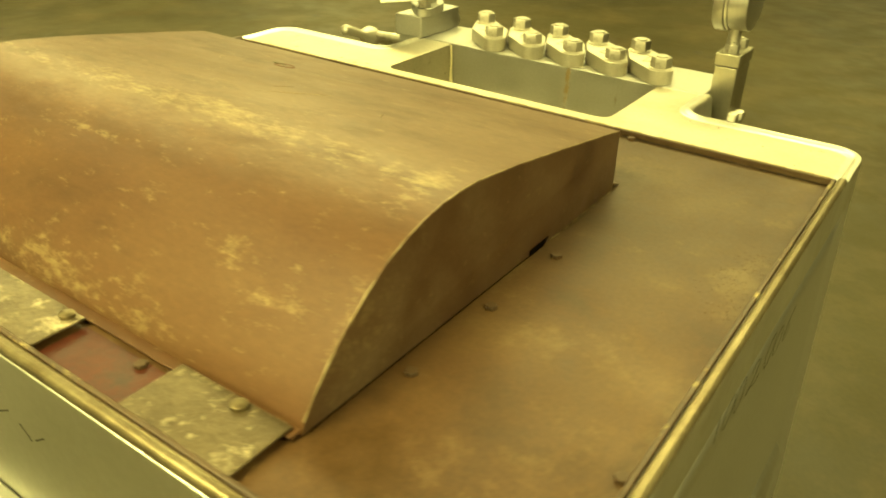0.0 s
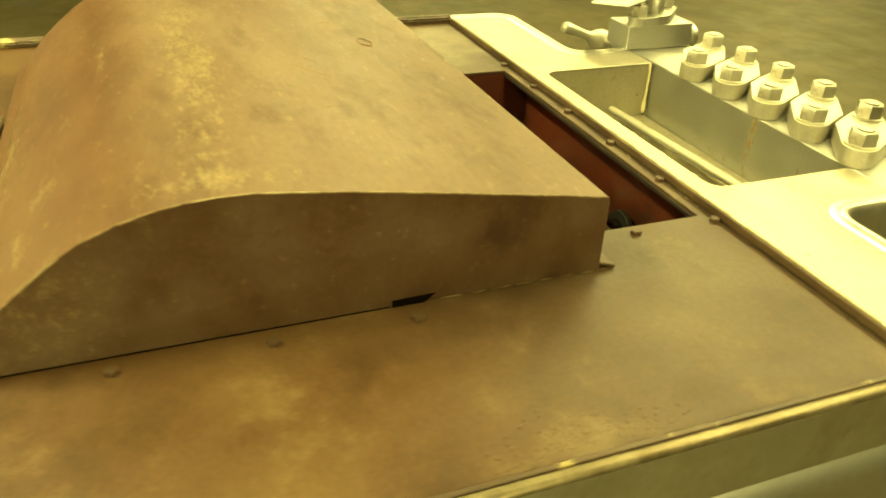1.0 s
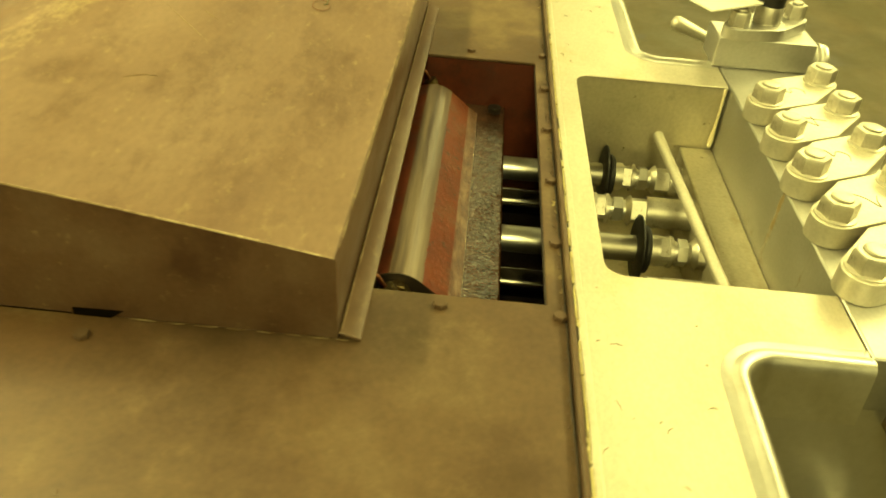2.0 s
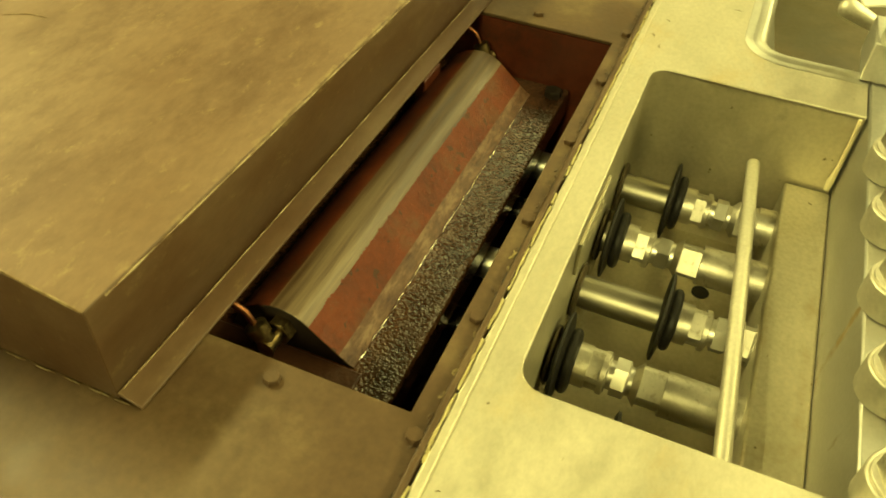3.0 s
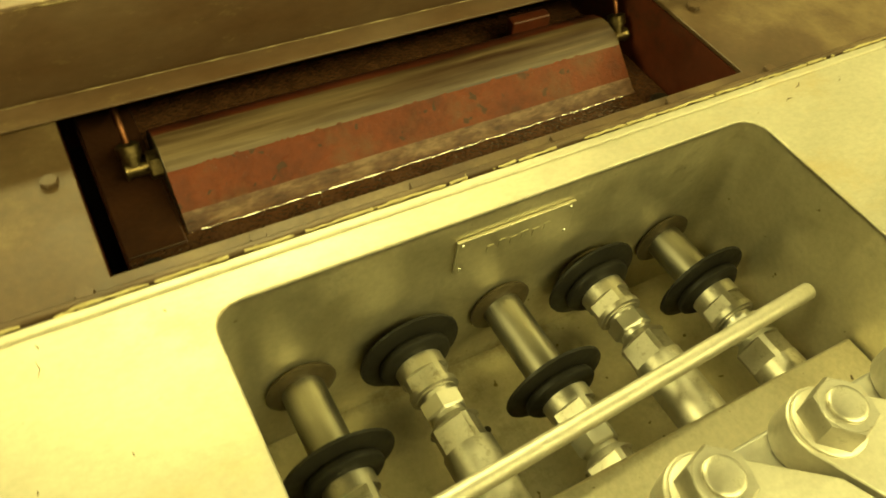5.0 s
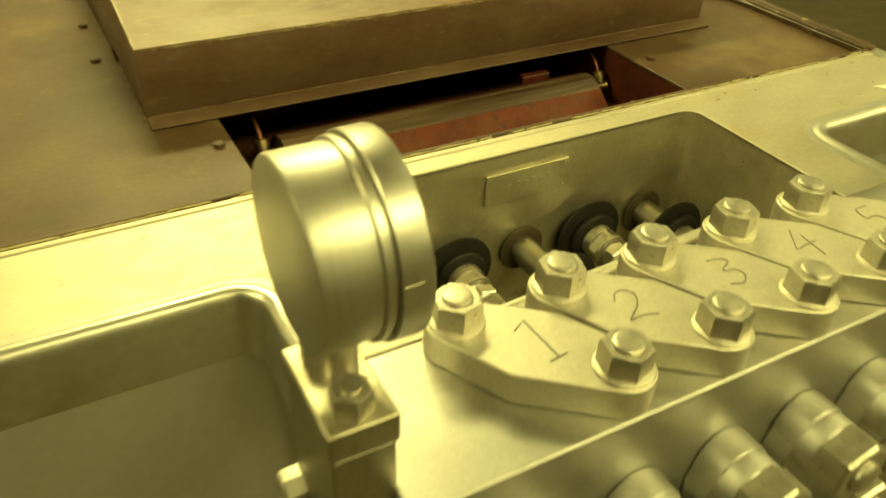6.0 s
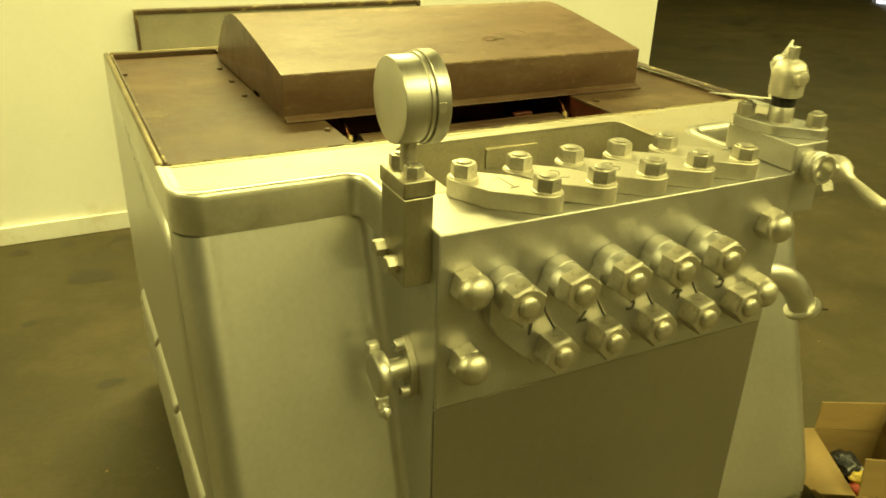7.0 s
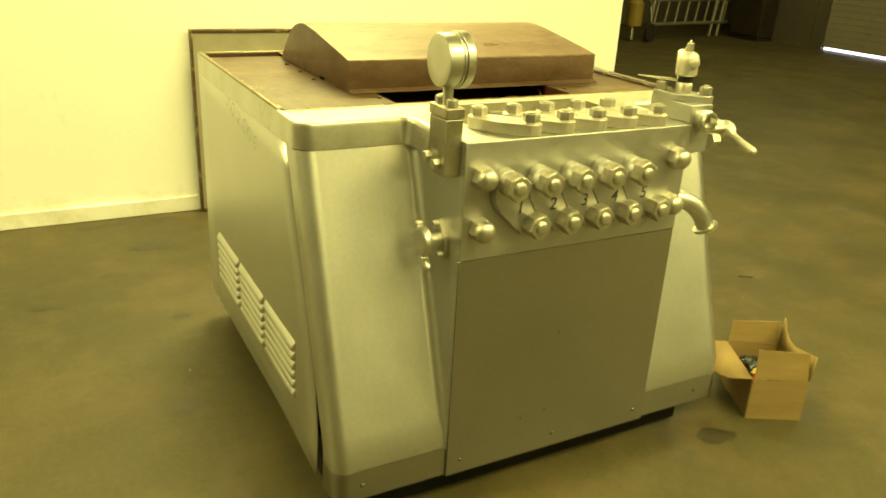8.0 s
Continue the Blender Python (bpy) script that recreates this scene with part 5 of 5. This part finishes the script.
# rubbed paint along the cover's sharp edges
bm = B()
tube(bm, [(U0 + 0.0006, y, z - 0.0008) for y, z in ridge[2:-1]], [0.0012 + 0.0006 * math.sin(3.1 * k) for k in range(len(ridge) - 3)], 6)
part("rubbed_edge", bm, PALE_EDGE, hump, "rubbed pale paint edge")
bm = B()
tube(bm, [(U0 + 0.02 + (U1 - U0 - 0.04) * k / 30, 0.5232, 1.1198) for k in range(31)], [0.0010 + 0.0006 * math.sin(2.3 * k) for k in range(31)], 6)
part("rubbed_edge", bm, PALE_EDGE, hump, "rubbed pale paint edge")
bm = B()
tube(bm, [(U0 + 0.004 + (U1 - U0) * k / 40, 0.5192, ZP + 0.0104) for k in range(41)], [0.0006 + 0.0004 * math.sin(2.7 * k) for k in range(41)], 6)
part("rubbed_edge", bm, PALE_EDGE, hump, "rubbed weld line along the flange")
bm = B()
rng = random.Random(8)
y = 0.512
while y < 0.715:
    w = rng.uniform(0.008, 0.028)
    tube(bm, [(U0 - 0.0012 + rng.uniform(-0.0005, 0.0004), y + w * k / 3, ZP + 0.0018 + rng.uniform(-0.0004, 0.0004)) for k in range(4)], [0.0005, 0.0009, 0.0008, 0.0004], 5)
    y += w + rng.uniform(0.002, 0.010)
part("paint_thread", bm, PALE_EDGE, hump, "pale thread of cracked paint along the cover's foot")
# short dark notch and a thin gap where the cover stands off the plate
bm = B()
a = [bm.verts.new((x, y, z)) for x in (U0 - 0.0012, U0 + 0.004) for y, z in ((0.722, ZP + 0.0095), (0.770, ZP + 0.0085), (0.770, ZP + 0.0004), (0.735, ZP + 0.0004))]
for q in ((0, 1, 2, 3), (7, 6, 5, 4), (0, 4, 5, 1), (1, 5, 6, 2), (2, 6, 7, 3), (3, 7, 4, 0)):
    bm.faces.new([a[k] for k in q])
part("foot_notch", bm, GAP, hump, "short dark notch in the cover's edge")
bm = B()
box(bm, U0 - 0.0004, U0 + 0.004, 0.772, 1.165, ZP + 0.0004, ZP + 0.0010)
part("foot_slot", bm, GAP, hump, "dark gap under the cover's edge")
bm = B()
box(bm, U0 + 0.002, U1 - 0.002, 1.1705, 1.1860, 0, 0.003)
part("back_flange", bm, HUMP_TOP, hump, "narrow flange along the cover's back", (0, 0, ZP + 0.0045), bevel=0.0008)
# loose foot plates behind the cover
for x0, x1, y0, y1 in ((-0.332, -0.181, 1.177, 1.251), (-0.034, 0.30, 1.188, 1.250)):
    bm = B()
    box(bm, x0, x1, y0, y1, 0, 0.003)
    fp = part("foot_plate", bm, PLATE, machine, "thin dull steel foot plate", (0, 0, ZP + 0.0085), bevel=0.0008)
    for sx in ((x0 + x1) / 2 - 0.018 if x0 < -0.2 else x0 + 0.017,):
        bm = B()
        lathe(bm, (0, 0, 0), (0, 0, 1), [(0, 0.0085), (0.004, 0.0085), (0.0055, 0.006)], 14)
        part("screw", bm, EDGE, fp, "", (sx, y0 + 0.010, ZP + 0.0115))
bm = B()
box(bm, -0.178, -0.036, 1.190, 1.246, 0, 0.0012)
part("primer_patch", bm, SUMP, plate, "bare patch of red primer", (0, 0, ZP + 0.0002))
part("screw", screw_mesh, BROWN, plate, "", (-0.14, 1.197, ZP + 0.001))

# marker writing on the side sheet
LOOP = [(0.62, 1.00), (0.30, 0.86), (0.06, 0.46), (0.14, 0.08), (0.42, 0.02), (0.76, 0.32), (0.86, 0.72), (0.66, 0.98), (0.44, 0.90)]
FIGURE = {"1": [(0.30, 0.70), (0.62, 1.00), (0.40, 0.00)], "0": LOOP,
          "2": [(0.22, 0.72), (0.44, 0.98), (0.72, 0.86), (0.62, 0.52), (0.20, 0.06), (0.08, 0.12), (0.22, 0.22), (0.58, 0.04), (0.98, 0.14)],
          "6": [(0.92, 1.10), (0.56, 0.88), (0.20, 0.44), (0.16, 0.10), (0.42, 0.00), (0.72, 0.20), (0.76, 0.44), (0.48, 0.46), (0.24, 0.24)]}
for figure, y, w, h in (("1", 0.868, 0.032, 0.040), ("0", 0.832, 0.046, 0.042), ("0", 0.788, 0.046, 0.044), ("2", 0.736, 0.068, 0.042), ("0", 0.652, 0.052, 0.048), ("0", 0.603, 0.050, 0.042), ("6", 0.550, 0.054, 0.042)):
    bm = B()
    tube(bm, eased([(0, -w * px, h * pz - 0.17 * w * px) for px, pz in FIGURE[figure]]), 0.0007, 6)
    bm.transform(Matrix.Diagonal((0.25, 1, 1, 1)))
    part("handwriting", bm, HANDINK, left, "handwritten marker figure", (XL - 0.0012, y, 0.885 + 0.17 * (y - 0.55)))
bm = B()
for k, (x, z, w, a) in enumerate(((0.16, 0.012, 0.030, 0.5), (0.13, 0.000, 0.026, -0.7), (0.10, 0.008, 0.030, 0.6), (0.06, -0.002, 0.024, -0.6), (0.03, 0.004, 0.028, 0.5), (-0.01, -0.006, 0.024, -0.7), (-0.04, 0.000, 0.026, 0.6))):
    bmesh.ops.create_cube(bm, size=1, matrix=Matrix.LocRotScale((x, 0, z), Euler((0, a, 0)), (w, 0.0006, 0.0022)))
part("scribble", bm, INK, back, "marker scribble", (0.0, YB - 0.0018, 0.93))

# ---------------------------------------------------------------- sheet leaning at the wall
lean = thing("leaning_panel", 0.24, 2.53, 0.0, "stainless lid panel with dark brown edges leaning on the wall", "panel")
bm = B()
box(bm, -0.402, 0.869, 2.522, 2.530, 0.02, 0.952)
part("sheet", bm, DECK, lean, "stainless sheet")
for a in ((-0.416, -0.4025, 2.511, 2.548, 0.0, 0.970), (0.8695, 0.883, 2.511, 2.548, 0.0, 0.970), (-0.402, 0.869, 2.511, 2.548, 0.9525, 0.970), (-0.402, 0.869, 2.511, 2.548, 0.0, 0.0195)):
    bm = B()
    box(bm, *a)
    part("edge_strip", bm, RIM, lean, "", bevel=0.003)

# ---------------------------------------------------------------- cardboard box with oddments
bx = thing("cardboard_box", 0.858, -0.135, 0.0, "open brown cardboard box with loose flaps", "box")
R = Matrix.Translation((0.841, -0.159, 0)) @ Matrix.Rotation(radians(-28.2), 4, "Z")
W, D, H, T = 0.187, 0.265, 0.150, 0.004


def board(name, pts, label=""):
    """A piece of board of even thickness through four corners given in the box's own axes."""
    bm = B()
    q = [(R @ Vector(p)) - Vector((0.858, -0.135, 0)) for p in pts]
    nrm = (q[1] - q[0]).cross(q[3] - q[0]).normalized() * (T / 2)
    a = [bm.verts.new(p + nrm) for p in q]
    b = [bm.verts.new(p - nrm) for p in q]
    bm.faces.new(a)
    bm.faces.new(b[::-1])
    for k in range(4):
        bm.faces.new((a[k], b[k], b[(k + 1) % 4], a[(k + 1) % 4]))
    return part(name, bm, CARD, bx, label, (0.858, -0.135, 0))


board("box_floor", [(0, 0, 0.005), (W, 0, 0.005), (W, D, 0.005), (0, D, 0.005)])
board("box_wall", [(0, 0, 0), (W, 0, 0), (W, 0, H), (0, 0, H)])
board("box_wall", [(0, D, 0), (W, D, 0), (W, D, H), (0, D, H)])
board("box_wall", [(0, 0.001, 0), (0, D - 0.001, 0), (0, D - 0.001, H), (0, 0.001, H)])
board("box_wall", [(W, 0.001, 0), (W, D - 0.001, 0), (W, D - 0.001, H), (W, 0.001, H)])
board("flap", [(0.006, 0.002, H + 0.002), (W - 0.003, 0.002, H + 0.002), (W - 0.012, 0.016, H + 0.100), (0.004, 0.016, H + 0.104)])
board("flap", [(0.005, D, H + 0.002), (W - 0.002, D, H + 0.002), (W, D + 0.012, H + 0.085), (0.012, D + 0.012, H + 0.080)])
bm = B()
torn = [(-0.002, 0.004), (-0.086, 0.004), (-0.092, 0.018), (-0.102, 0.015), (-0.118, 0.053), (-0.118, 0.262), (-0.002, 0.262)]
bm.faces.new([bm.verts.new(R @ V(x, y, H + 0.003) - V(0.858, -0.135, 0)) for x, y in torn])
part("flap", bm, CARD, bx, "torn flap folded outwards", (0.858, -0.135, 0), thick=0.004)
bm = B()
edge = [(0.0, 0.095), (0.30, 0.072), (0.55, 0.052), (0.75, 0.050), (0.88, 0.066), (0.96, 0.095), (1.0, 0.108)]
strip(bm, [[R @ V(W + 0.002, D * k, H + 0.001) - V(0.858, -0.135, 0), R @ V(W + 0.006 + 0.02 * h, D * k, H + h) - V(0.858, -0.135, 0)] for k, h in edge])
part("flap", bm, CARD, bx, "flap with a torn curved edge", (0.858, -0.135, 0), thick=0.004)


def in_box(x, y, z):
    return R @ Vector((x, y, z))


# a heap of dark rag with a black lid-like bag and bright wrappers lying on it
for nm, m_, (x, y, z), s, flat, lab in (("rag", DARK, (0.093, 0.150, 0.006), 0.082, 0.62, "heap of dark crumpled rag filling the box"), ("bag", BLUE, (0.050, 0.165, 0.080), 0.050, 0.62, "crumpled glossy black plastic bag in the box"),
                                        ("wrapper", WRAPY, (0.070, 0.100, 0.082), 0.036, 0.8, "crumpled yellow wrapper in the box"), ("wrapper", WRAPR, (0.050, 0.078, 0.070), 0.030, 0.8, "crumpled red wrapper in the box"),
                                        ("wrapper", PAPER, (0.032, 0.052, 0.052), 0.028, 0.8, "crumpled white wrapper in the box"), ("wrapper", PAPER, (0.105, 0.135, 0.090), 0.030, 0.7, "crumpled white wrapper in the box")):
    bm = B()
    bmesh.ops.create_icosphere(bm, subdivisions=3, radius=s)
    for vtx in bm.verts:
        vtx.co *= 0.80 + 0.45 * noise.noise(vtx.co * (2.2 / s) + Vector((x * 50, 0, 0)))
        vtx.co.z *= flat
    lo = min(vtx.co.z for vtx in bm.verts)
    ob = part(nm, mesh_of(nm, bm, m_, 180), m_, None, "", in_box(x, y, z - lo))
    tagged(ob, lab, "litter")

# ---------------------------------------------------------------- far side of the hall
dr = thing("roller_door", 10.8, 5.2, 0.0, "plain grey roller door standing slightly open over daylight", "door")
bm = B()
for k in range(30):
    box(bm, 10.76, 10.80, 2.2, 7.22, 0.045 + 0.1 * k, 0.045 + 0.1 * k + 0.097)
part("curtain", bm, DOORM, dr, "")
bm = B()
box(bm, 10.72, 10.90, 7.23, 7.45, 0, 3.6)
part("door_post", bm, HALL, dr, "")
bm = B()
box(bm, 10.81, 10.85, 2.2, 7.22, 0.003, 0.05)
tagged(part("backdrop", bm, GLOW, None, "strip of daylight below the roller door"), "", "daylight", "", "structure")
bm = B()
box(bm, 10.72, 10.90, 7.46, 8.95, 0, 5.2)
tagged(part("wall_far", bm, HALL, None, "dark far hall wall"), "", "wall", "", "structure")
lad = thing("ladder", 9.4, 8.9, 0.0, "pale metal ladder standing on its side", "ladder")
la, lb = Vector((8.25, 8.75, 0)), Vector((10.45, 9.10, 0))
dv = (lb - la)
for z in (0.24, 0.64):
    bm = B()
    tube(bm, [la + V(0, 0, z), lb + V(0, 0, z)], 0.03, 8)
    part("rail", bm, ALU, lad)
for k in range(8):
    q = la + dv * ((k + 0.5) / 8)
    bm = B()
    tube(bm, [q + V(0, 0, 0.24), q + V(0.06, 0.01, 0.64)], 0.02, 8)
    part("rung", bm, ALU, lad)
for q in (lb - dv * 0.10, lb - dv * 0.20, la + dv * 0.02):
    bm = B()
    tube(bm, [q + V(-0.03, 0.0, 0), q + V(0.05, 0.0, 0.74)], 0.03, 8)
    part("stand", bm, ALU, lad)
ct = thing("hand_cart", 7.95, 8.6, 0.0, "small yellow hand cart with a round tank", "cart")
bm = B()
tube(bm, [(7.72, 8.52, 0.03), (7.74, 8.56, 0.40), (7.80, 8.60, 0.76), (8.00, 8.64, 0.82), (8.16, 8.62, 0.56), (8.12, 8.55, 0.25), (7.98, 8.50, 0.03)], 0.028, 8)
part("frame", bm, ALU, ct, "bent pale tube frame")
bm = B()
lathe(bm, (7.78, 8.58, 0.22), (0, 0, 1), [(0, 0.06), (0.03, 0.13), (0.38, 0.13), (0.44, 0.08), (0.46, 0.03)], 20)
part("tank", bm, YELLOW, ct, "dull yellow tank")
bm = B()
lathe(bm, (7.98, 8.42, 0.15), (0.3, -1, 0), [(0, 0.05), (0.0, 0.15), (0.05, 0.15), (0.05, 0.05)], 20)
part("wheel", bm, DARK, ct, "dark wheel")
cb = thing("cabinet", 10.5, 8.6, 0.0, "tall dark metal cabinet", "cabinet")
bm = B()
box(bm, 10.30, 10.68, 8.20, 8.85, 0.05, 2.0)
part("body", bm, DARK, cb, bevel=0.02)
bm = B()
box(bm, 10.282, 10.298, 8.23, 8.82, 0.1, 1.95)
part("door", bm, DARK, cb)
bm = B()
box(bm, 10.32, 10.66, 8.22, 8.83, 0, 0.05)
part("plinth", bm, DARK, cb)
